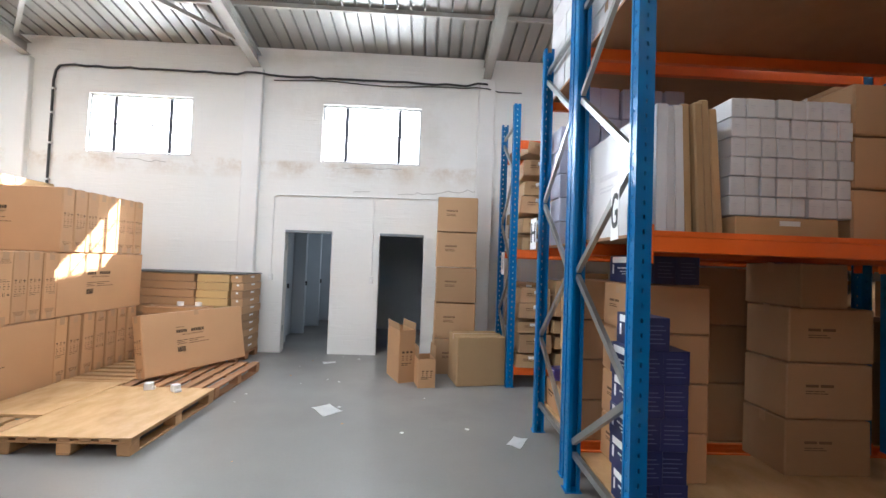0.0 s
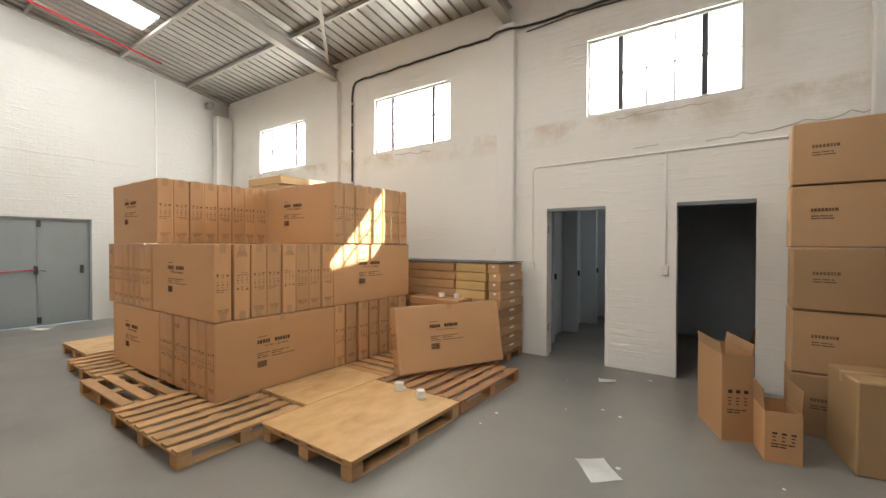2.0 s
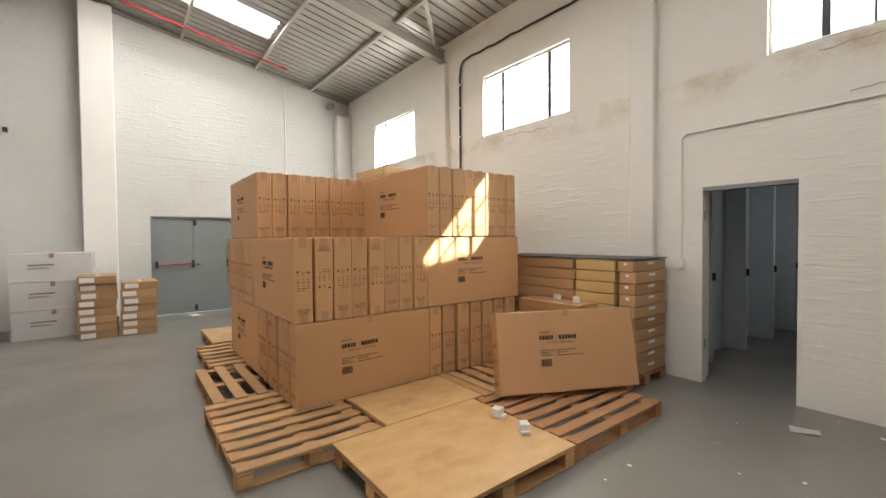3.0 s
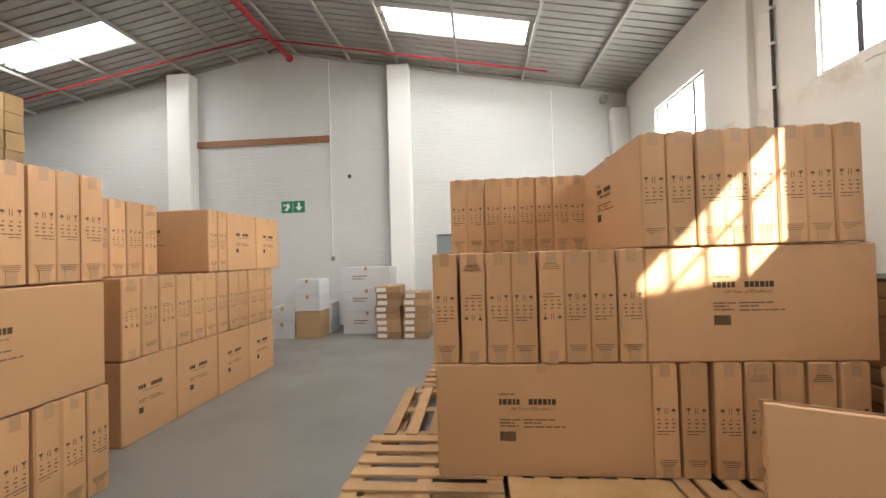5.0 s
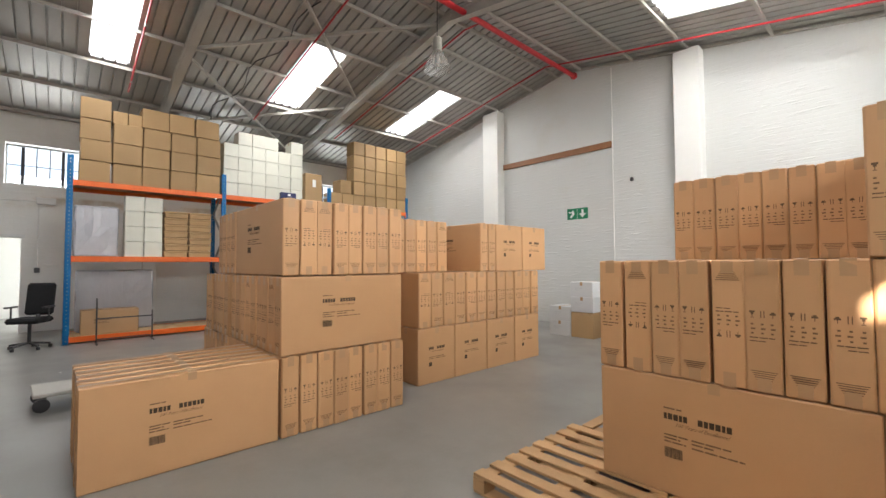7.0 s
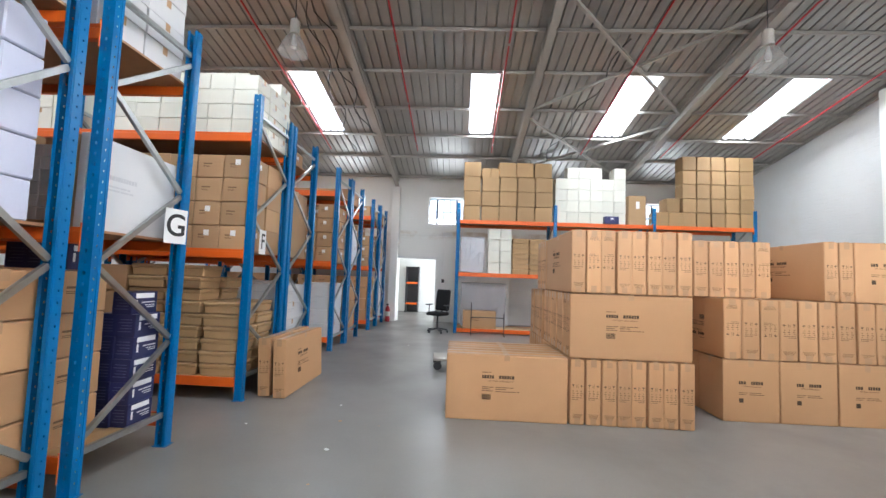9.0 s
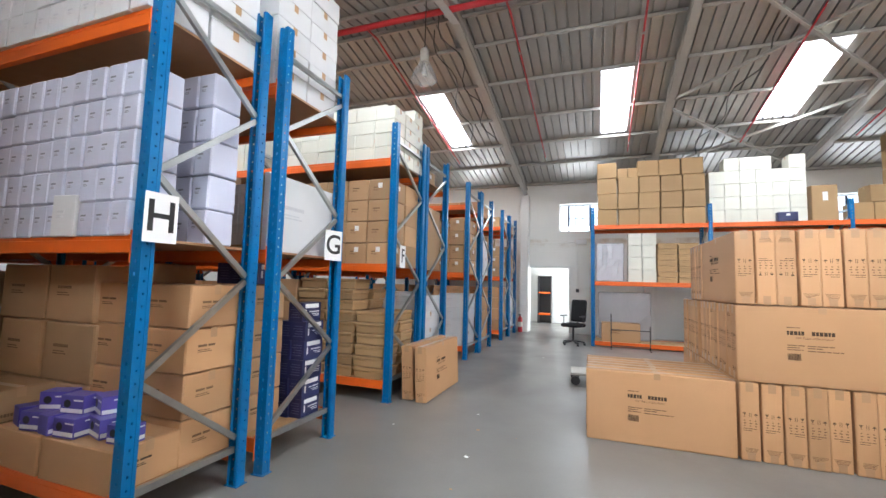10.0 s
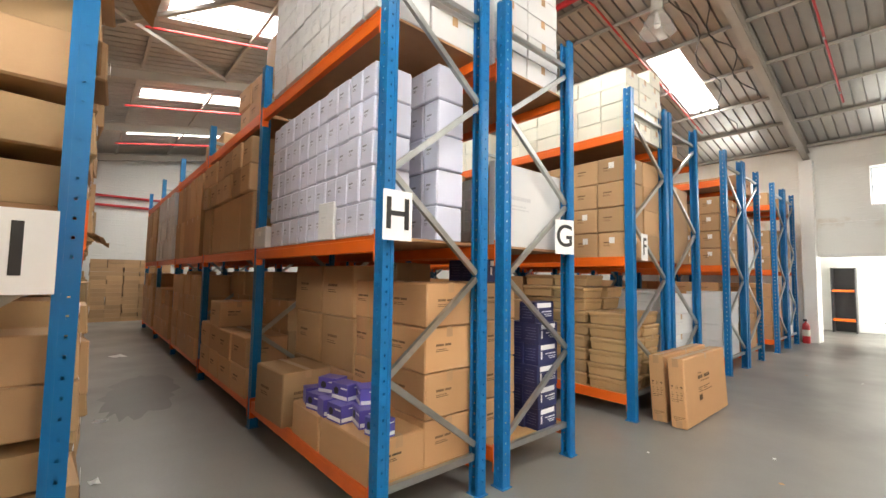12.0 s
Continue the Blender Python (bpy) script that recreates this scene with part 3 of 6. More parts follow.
def panel_carton(variant=0):
    """The long flat lighting carton: body with knocked edges, tape on the seams, print on the broad faces and the ends."""
    rnd = random.Random(50 + variant)
    bm = bx(bmesh.new(), -L / 2, -T / 2 + 0.004, 0, L / 2, T / 2 - 0.004, H - 0.003, 0.009)
    for v in bm.verts:
        v.co += Vector((rnd.uniform(-0.005, 0.002) * (1 if v.co.x > 0 else -1), rnd.uniform(-0.0015, 0.0015), rnd.uniform(-0.004, 0) if v.co.z > 0.1 else 0))
    ob = thing("long_carton", bm, M_KRAFT, "long flat brown cardboard carton with dark print, taped shut", "cardboard box", "lighting cartons")
    part("tape", strap(bmesh.new(), L, H - 0.002, 0.03, 0.085), M_TAPE, ob, "glossy brown packing tape")
    part("cross_tape", strap(bmesh.new(), T - 0.008, H - 0.0015, 0.03, 0.06, "y"), M_TAPE, ob, "glossy brown packing tape")
    for sx in (-1, 1):
        x = sx * (L / 2 + 0.0006)
        part("tape_patch", bx(bmesh.new(), min(x, x + sx * 0.0012), -0.03, 0.008, max(x, x + sx * 0.0012), 0.03, 0.078), M_TAPE, ob, "square of brown packing tape")
    bold, fine, marks = bmesh.new(), bmesh.new(), bmesh.new()
    for s in (-1, 1):
        y = s * (T / 2 - 0.0035)
        face = lambda b, a0, c0, a1, c1: bx(b, min(-s * a0, -s * a1), min(y, y + s * 0.001), c0, max(-s * a0, -s * a1), max(y, y + s * 0.001), c1)
        ink_rows(bold, face, -0.27, 0.40, [(0, 0.053, 0.16, 0.036), (0.185, 0.053, 0.20, 0.036)], 3)
        slogan(ob, s, -0.21, (T / 2 - 0.0032, 0.418), 0.031)
        ink_rows(fine, face, -0.27, 0.24, [(0, 0.275, 0.1, 0.009), (0, 0.115, 0.13, 0.009), (0, 0.095, 0.09, 0.009), (0, 0.075, 0.12, 0.009), (0.15, 0.115, 0.2, 0.009), (0.15, 0.095, 0.12, 0.009), (0.15, 0.07, 0.26, 0.009)], 5)
        for i in range(14):
            face(bold if i % 3 else fine, -0.27 + i * 0.0072, 0.225, -0.27 + i * 0.0072 + 0.0048, 0.285)
    for sx in (-1, 1):
        x = sx * L / 2
        end = lambda b, a0, c0, a1, c1: bx(b, min(x, x + sx * 0.001), a0, c0, max(x, x + sx * 0.001), a1, c1)
        end(marks, -0.057, 0.424, -0.033, 0.434)
        end(marks, -0.051, 0.414, -0.039, 0.424)
        end(marks, -0.0465, 0.400, -0.0435, 0.414)
        end(marks, -0.053, 0.396, -0.037, 0.399)
        for a in (-0.009, 0.005):
            end(marks, a, 0.397, a + 0.004, 0.434)
        end(marks, 0.031, 0.413, 0.057, 0.422)
        end(marks, 0.037, 0.422, 0.051, 0.429)
        end(marks, 0.0425, 0.397, 0.0455, 0.413)
        for r in range(3):
            for a in (-0.052, -0.008, 0.034):
                end(fine, a, 0.358 - r * 0.024, a + (0.02 if (r + int(a * 1000)) % 2 else 0.012), 0.367 - r * 0.024)
        ink_rows(marks, end, -0.058, 0.288, [(0, 0, 0.108, 0.006)], 9)
        ink_rows(marks, end, -0.058, 0.270, [(0, 0, 0.07, 0.005)], 10)
        for j in range(5):
            end(fine, -0.058 + 0.006 * j, 0.112 - j * 0.011, 0.058 - 0.006 * j, 0.116 - j * 0.011)
    tagged(part("print", bold, M_INK, ob, "dark printed lettering"), kind="stuff")
    tagged(part("handling_print", marks, M_INKM, ob, "printed handling marks"), kind="stuff")
    tagged(part("fine_print", fine, M_INK2, ob, "small faded print"), kind="stuff")
    return ob


jit = random.Random(11)


def panel(x, y, z, yaw, wide=1.0):
    """A panel carton whose base centre lies at x, y, z; yaw 0 has its length along x."""
    v = jit.randrange(4)
    over = pose(0, 0, H - 0.003, 180, 0, 0) if jit.random() < 0.1 else Matrix()
    return put("panel%d" % v, lambda: panel_carton(v), pose(x + jit.uniform(-0.006, 0.006), y + jit.uniform(-0.006, 0.006), z, 0, 0, yaw + jit.uniform(-0.35, 0.35) + jit.choice((0, 180))) @ Matrix.Diagonal((1, wide, 1, 1)) @ over)


def row_along_y(x_front, y0, z, n, facing=-1, step=0.167):
    """n cartons side by side along y, each with its length along x and one narrow end at x_front."""
    for i in range(n):
        panel(x_front + facing * L / 2, y0 + (i + 0.5) * step, z, 0)


def row_along_x(y_front, x0, z, n, back=-1, step=0.167):
    """n cartons side by side along x, each with its length along y and one narrow end at y_front."""
    for i in range(n):
        panel(x0 + (i + 0.5) * step, y_front + back * L / 2, z, 90, max(1.0, step / 0.168))


def slab_stack(x0, y0, z, n, axis, step=0.167):
    """n cartons face to face: axis x has the broad faces to east and west, axis y to north and south."""
    for i in range(n):
        if axis == "x":
            panel(x0 - (i + 0.5) * step, y0 + L / 2, z, 90)
        else:
            panel(x0 - L / 2, y0 - (i + 0.5) * step, z, 0)


# pile on the pallets
PZ = 0.13
AX, AY = -3.70, 3.45
for z, kind in ((PZ, "slabs"), (PZ + H, "ends"), (PZ + 2 * H, "top")):
    if kind == "slabs":
        slab_stack(AX, AY, z, 7, "x")
        row_along_y(AX, AY + L, z, 7, step=0.18)
        slab_stack(AX - 7 * 0.167, AY + 0.167, z, 1, "y")
        slab_stack(AX - 7 * 0.167, AY + 0.167 * 7, z, 6, "y")
        slab_stack(AX - L, AY + L + 0.167 * 7, z, 7, "y")
    elif kind == "ends":
        row_along_y(AX, AY, z, 8, step=0.165)
        slab_stack(AX, AY + 8 * 0.165, z, 8, "x", 0.165)
        row_along_x(AY, AX - 2 * L + 0.0, z, 8, 1, 0.165)
        slab_stack(AX - L, AY + 2 * L - 0.03, z, 7, "y")
    else:
        row_along_y(AX + 0.02, AY + L - 0.02, z, 8, step=0.159)
        row_along_y(AX - L + 0.005, AY + 0.05, z, 8, step=0.160)

# pile on the floor beside the aisle
BX, BY = -1.05, 1.143
slab_stack(BX, BY, 0, 6, "y")
row_along_x(BY, BX - 2 * L - 0.03, 0, 8)
slab_stack(BX - L - 0.01, BY, H + 0.005, 1, "y")
row_along_y(BX - L - 0.02, BY - 0.167 - 8 * 0.165, H + 0.005, 8, step=0.165)
row_along_x(BY - 0.01, BX - 2 * L - 0.02, 2 * H + 0.01, 8)
slab_stack(BX - L - 0.02, BY - L - 0.02, 2 * H + 0.01, 4, "y")
row_along_x(BY - L, BX - 2 * L - 0.02, 0, 8)
for lev in (0, 1):
    slab_stack(BX - L - 0.01, BY - L - 0.20 - lev * 0.01, (H + 0.003) * lev, 6, "y")

# third pile, behind
CX, CY = -4.28, 0.74


def square_carton():
    """The square lighting carton, shown broad side on."""
    W, D, HH = 0.648, 0.5, 0.712
    ob = thing("square_carton", bx(bmesh.new(), -W / 2 + 0.003, -D / 2, 0, W / 2 - 0.003, D / 2, HH - 0.003, 0.007), M_KRAFT, "square brown cardboard lighting carton with dark print", "cardboard box", "lighting cartons")
    bold, fine = bmesh.new(), bmesh.new()
    for s in (1, -1):
        y = s * D / 2
        face = lambda b, a0, c0, a1, c1: bx(b, min(-s * a0, -s * a1), min(y, y + s * 0.001), c0, max(-s * a0, -s * a1), max(y, y + s * 0.001), c1)
        ink_rows(bold, face, -0.14, 0.38, [(0, 0.05, 0.12, 0.036), (0.14, 0.05, 0.15, 0.036)], 3)
        slogan(ob, s, -0.10, (D / 2 + 0.0004, 0.40), 0.024)
        ink_rows(fine, face, -0.14, 0.24, [(0, 0.09, 0.1, 0.008), (0, 0.07, 0.08, 0.008), (0.12, 0.09, 0.14, 0.008), (0.12, 0.07, 0.18, 0.008)], 5)
        face(bold, -0.14, 0.22, -0.09, 0.27)
    tagged(part("print", bold, M_INK, ob, "dark printed lettering"), kind="stuff")
    tagged(part("fine_print", fine, M_INK2, ob, "small faded print"), kind="stuff")
    part("tape", strap(bmesh.new(), W, HH - 0.001, 0.03, 0.08), M_TAPE, ob, "glossy brown packing tape")
    part("cross_tape", strap(bmesh.new(), D, HH - 0.0006, 0.03, 0.08, "y"), M_TAPE, ob, "glossy brown packing tape")
    return ob


def sqbox(x, y, z, yaw=0):
    return put("square", square_carton, pose(x, y, z, 0, 0, yaw + jit.uniform(-0.6, 0.6)))


for i in range(4):
    sqbox(CX - 0.33 - i * 0.655, CY - 0.25, 0)
    sqbox(CX - 0.33 - i * 0.655, CY - 0.76, 0)
row_along_x(CY, CX - 12 * 0.2175 - 0.01, H + 0.003, 12, step=0.2175)
row_along_x(CY - 0.28, CX - 0.78, 2 * H + 0.006, 5, step=0.19)
panel(CX - 1.28, CY - L / 2, 2 * H + 0.006, 90)
panel(CX - 1.45, CY - L / 2, 2 * H + 0.006, 90)
for i in range(2):
    sqbox(CX - 1.53 - 0.33 - i * 0.655, CY - 0.25, 2 * H + 0.006)


# ---- pallet racks ----
RX0 = 1.37
POST_H, BEAMS = 3.74, (0.27, 1.80, 3.25)


def post_mesh():
    """A C-shaped upright, 0.09 wide and 0.08 deep, with rows of slots through its face and sides."""
    bm = bmesh.new()
    pitch, n = 0.075, 49
    for y0, y1 in ((-0.04, -0.0375),):
        bx(bm, -0.045, y0, 0, -0.007, y1, POST_H), bx(bm, 0.007, y0, 0, 0.045, y1, POST_H)
        for i in range(n + 1):
            z = i * pitch
            bx(bm, -0.007, y0, z, 0.007, y1, min(z + pitch - 0.022, POST_H))
    for sx in (-1, 1):
        x0, x1 = sorted((sx * 0.045, sx * 0.0425))
        bx(bm, x0, -0.0375, 0, x1, -0.014, POST_H), bx(bm, x0, -0.003, 0, x1, 0.04, POST_H)
        for i in range(n + 1):
            z = i * pitch + 0.03
            bx(bm, x0, -0.014, z - 0.03 if i == 0 else z, x1, -0.003, min(z + pitch - 0.015, POST_H))
        x2, x3 = sorted((sx * 0.0425, sx * 0.02))
        bx(bm, x2, 0.0375, 0, x3, 0.04, POST_H)
        x4, x5 = sorted((sx * 0.045, sx * 0.049))
        bx(bm, x4, 0.014, 0, x5, 0.03, POST_H)
    bx(bm, -0.06, -0.055, 0, 0.06, 0.05, 0.006)
    me = mesh("upright", bm, M_BLUE)
    return me


POST = post_mesh()


def beam_mesh(length):
    bm = bmesh.new()
    bx(bm, 0.047, -0.025, -0.11, length - 0.047, 0.025, -0.028, 0.004)
    bx(bm, 0.047, -0.025, -0.028, length - 0.047, 0.0, 0.0)
    for x in (0.047, length - 0.047):
        bx(bm, x - 0.003, -0.034, -0.17, x + 0.003, 0.03, 0.03)
    return mesh("beam", bm, M_ORANGE)


def rack(label, y0, y1, xs, levels=BEAMS, braced=None, letter=None, sign_y=None, outer="n", sign_z=1.755, sign_turn=0.0):
    """One run of pallet rack along x, between y0 (south) and y1 (north), uprights at xs."""
    end = xs[0] - 0.045
    r = thing("pallet_rack", None, None, label, "pallet rack", "warehouse racks")
    for i, x in enumerate(xs):
        for y, turn in ((y0 + 0.045, 0), (y1 - 0.045, 180)):
            p = part("upright", POST, None, r)
            p.matrix_basis = pose(x, y, 0, 0, 0, turn)
        if braced is None or i in braced:
            zs = [0.34, 0.92, 1.55, 2.2, 2.83, 3.42]
            near, far = (y1 - 0.09, y0 + 0.09) if outer == "n" else (y0 + 0.09, y1 - 0.09)
            part("brace", bar(bmesh.new(), (x, near, 0.27), (x, far, 0.27), 0.032, 0.045), M_GALV, r)
            for q in range(len(zs) - 1):
                a, b = (near, far) if q % 2 else (far, near)
                part("brace", bar(bmesh.new(), (x - 0.008, a, zs[q] + 0.02), (x - 0.008, b, zs[q + 1] - 0.02), 0.03, 0.04), M_GALV, r)
            part("brace", bar(bmesh.new(), (x, near, 3.5), (x, far, 3.5), 0.032, 0.04), M_GALV, r)
    cache = {}
    for a, b in zip(xs, xs[1:]):
        n = round(b - a, 3)
        if n not in cache:
            cache[n] = beam_mesh(n)
        for z in levels:
            for y, turn in ((y0 + 0.03, 0), (y1 - 0.03, 180)):
                p = part("beam", cache[n], None, r)
                p.matrix_basis = pose(a, y, z, 0, 0, 0) if not turn else pose(b, y, z, 0, 0, 180)
            part("shelf_deck", bx(bmesh.new(), a + 0.05, y0 + 0.035, z - 0.024, b - 0.05, y1 - 0.035, z - 0.006), M_DECK if z > 1 else M_PLY, r)
    if letter:
        s = part("sign", bx(bmesh.new(), end - 0.062, sign_y - 0.105, sign_z, end - 0.059, sign_y + 0.105, sign_z + 0.3), M_PAPER, r, "white row sign with a black letter")
        cu = bpy.data.curves.new("letter", "FONT")
        cu.body, cu.size, cu.align_x, cu.align_y, cu.extrude, cu.offset = letter, 0.27, "CENTER", "CENTER", 0.001, 0.003
        tmp = new("letter_text", cu)
        me = bpy.data.meshes.new_from_object(tmp.evaluated_get(bpy.context.evaluated_depsgraph_get()))
        bpy.data.objects.remove(tmp)
        me.materials.clear()
        me.materials.append(M_BLACK)
        t = part("letter", me, None, s)
        t.matrix_basis = pose(end - 0.0635, sign_y, sign_z + 0.15, 90, 0, -90)
        if sign_turn:
            s.matrix_basis = pose(RX0 - 0.06, sign_y, 0, 0, 0, sign_turn) @ pose(0.06 - end, -sign_y, 0)
    return r


XS = [RX0 + 0.045, 3.77, 6.2, 8.63, 11.06, 13.5]
rack("blue and orange steel rack marked I, crammed with cartons", 5.53, 6.50, XS, letter="I", sign_y=5.71, sign_z=1.46)
rack("blue and orange steel rack marked H, stacked with cartons", 3.27, 4.19, XS, letter="H", sign_y=4.125)
rack("blue and orange steel rack marked G, stacked with cartons", 2.17, 3.14, [XS[0] - 0.04] + XS[1:], letter="G", sign_y=2.36, outer="s", sign_turn=-14.0)
rack("blue and orange steel rack marked F, loaded with cartons", -0.10, 0.93, XS[:4], letter="F", sign_y=0.77, sign_turn=6.0)
rack("blue and orange steel rack loaded with white and brown cartons", -1.2, -0.16, XS[:4], outer="s")
for a, b, o in ((-3.55, -2.5, "n"), (-4.68, -3.6, "s"), (-6.98, -5.95, "n"), (-8.1, -7.03, "s")):
    rack("blue and orange steel rack near the end of the aisle", a, b, XS[:3], outer=o)
XW = [-9.4, -6.62, -3.84, -1.06]
rack("blue and orange steel rack across the end of the hall", -7.15, -6.12, XW, levels=(0.14, 1.73, 3.25))


# ---- loose cartons of other kinds ----
CARTON_NAME = {"lilac cartons": "lilac_carton", "white cartons": "white_carton", "cream cartons": "cream_carton", "flat cartons": "flat_carton", "flat cartons by the double door": "flat_carton",
               "small white cartons": "small_carton", "labelled cartons": "labelled_carton", "long flat cartons": "long_flat_carton", "white cartons by the wall": "white_carton", "high shelf cartons": "shelf_carton"}
FAR = {}


def far_box(material, m, W, D, HH):
    """Adds a plain carton to the joined far stacks of that card."""
    vs, fs = FAR.setdefault(material.name, ([], []))
    k = len(vs)
    vs += [tuple(m @ Vector((x, y, z))) for z in (0, HH - 0.002) for x, y in ((-W / 2, -D / 2), (W / 2, -D / 2), (W / 2, D / 2), (-W / 2, D / 2))]
    fs += [tuple(k + i for i in q) for q in ((3, 2, 1, 0), (4, 5, 6, 7), (0, 1, 5, 4), (1, 2, 6, 5), (2, 3, 7, 6), (3, 0, 4, 7))]
    t = 0.028
    tv, tf = FAR.setdefault(M_TAPE.name, ([], []))
    k = len(tv)
    for s in (-1, 1):
        y = s * (D / 2 + 0.0015)
        tv += [tuple(m @ Vector(p)) for p in ((-t, y, HH - 0.07), (t, y, HH - 0.07), (t, y, HH - 0.006), (-t, y, HH - 0.006))]
        tf.append(tuple(range(k, k + 4)))
        k += 4


def knocked(bm, key, r):
    """Pushes the corners of a carton a little out of true, all inwards."""
    rnd = random.Random(sum(ord(c) * (i + 3) for i, c in enumerate(key)))
    for v in bm.verts:
        if v.co.z > 0.03:
            v.co += Vector((-rnd.uniform(0, r) * (1 if v.co.x > 0 else -1), -rnd.uniform(0, r) * (1 if v.co.y > 0 else -1), -rnd.uniform(0, r)))
    return bm


def carton(key, W, D, HH, material, label, group, tape=True, marks=(), patch=(), ink=None, seed=1):
    """Builds a carton W by D by HH. marks: sides with a block of print; patch: sides with a white label."""
    def build():
        ob = thing(CARTON_NAME.get(group, "brown_carton"), knocked(bx(bmesh.new(), -W / 2, -D / 2, 0, W / 2, D / 2, HH - (0.001 if material in (M_WCARD, M_CREAM) else 0.004), 0.004 if material in (M_WCARD, M_CREAM) else min(0.009, HH * 0.06)), key, min(W, D, HH) * (0.10 if key in ("brown_i", "brown_x") else 0.012)), material, label, "cardboard box", group)
        def side(s):
            def put_on(b, a0, c0, a1, c1):
                if s in "ns":
                    y, k = (D / 2, 1) if s == "n" else (-D / 2, -1)
                    return bx(b, min(-k * a0, -k * a1), min(y, y + k * 0.0012), c0, max(-k * a0, -k * a1), max(y, y + k * 0.0012), c1)
                x, k = (W / 2, 1) if s == "e" else (-W / 2, -1)
                return bx(b, min(x, x + k * 0.0012), min(k * a0, k * a1), c0, max(x, x + k * 0.0012), max(k * a0, k * a1), c1)
            return put_on
        if tape:
            part("tape", strap(bmesh.new(), W, HH - 0.0015, 0.028, 0.07), M_TAPE, ob, "glossy packing tape")
        if marks:
            bm = bmesh.new()
            for s in marks:
                w = W if s in "ns" else D
                ink_rows(bm, side(s), -w * 0.28, HH * 0.45, [(0, HH * 0.12, w * 0.32, HH * 0.05), (0, HH * 0.04, w * 0.22, HH * 0.018), (0, 0, w * 0.26, HH * 0.018)], seed)
            tagged(part("print", bm, ink or (M_INK3 if material in (M_WCARD, M_CREAM, M_LILAC) else M_INK2), ob, "faded printed marks"), kind="stuff")
        for s in patch:
            w = W if s in "ns" else D
            bm = bmesh.new()
            side(s)(bm, -w * 0.12 + 0.04 * w * (seed % 3), HH * 0.56, w * 0.08 + 0.04 * w * (seed % 3), HH * 0.80)
            part("label", bm, M_PAPER, ob, "white paper label")
        return ob
    return key, build


def stack(kind, size, x0, y0, z0, nx, ny, nz, gap=0.010, wobble=0.008, rnd=None, drop=0.0, yaw=0.0, far=None):
    """nx by ny by nz cartons of one kind, a little out of line, from the corner x0, y0, z0; inner ones are left out."""
    rnd = rnd or random.Random(int(1000 * (x0 + 3 * y0 + 7 * z0)))
    key, build = kind
    W, D, HH = size
    for i in range(nx):
        for j in range(ny):
            for q in range(nz):
                if 0 < i < nx - 1 and 0 < j < ny - 1 and q < nz - 1:
                    continue
                if q == nz - 1 and rnd.random() < drop:
                    continue
                spot = (pose(x0 + (i + 0.5) * (W + gap) + rnd.uniform(-wobble, wobble), y0 + (j + 0.5) * (D + gap) + rnd.uniform(-wobble, wobble), z0 + q * (HH + 0.002), 0, 0, yaw + rnd.uniform(-1, 1) * wobble * 90))
                if far:
                    far_box(far, spot, W, D, HH)
                else:
                    put(key, build, spot)


Z0, Z1, Z2 = 0.265, 1.795, 3.245
def flat_tray():
    """A low lidded carton whose sides lean in towards its base."""
    rnd = random.Random(77)
    W, D, HH = 0.47, 0.42, 0.146
    bm = bx(bmesh.new(), -W / 2, -D / 2, 0, W / 2, D / 2, 0.092, 0.010)
    for v in bm.verts:
        k = 0.93 + 0.05 * v.co.z / 0.092
        v.co.x, v.co.y = v.co.x * k + rnd.uniform(-0.004, 0.004), v.co.y * k + rnd.uniform(-0.004, 0.004)
    ob = thing("flat_carton", bm, M_KRAFT3, "low flat brown carton in a tall stack", "cardboard box", "flat cartons")
    lid = bx(bmesh.new(), -W / 2, -D / 2, 0.0925, W / 2, D / 2, HH - 0.002, 0.012)
    for v in lid.verts:
        v.co += Vector((rnd.uniform(-0.004, 0.003), rnd.uniform(-0.004, 0.003), rnd.uniform(-0.004, 0.0)))
    part("lid", lid, M_KRAFT3, ob)
    part("tape", strap(bmesh.new(), W + 0.002, HH - 0.001, 0.025, 0.03), M_TAPE, ob, "glossy packing tape")
    return ob


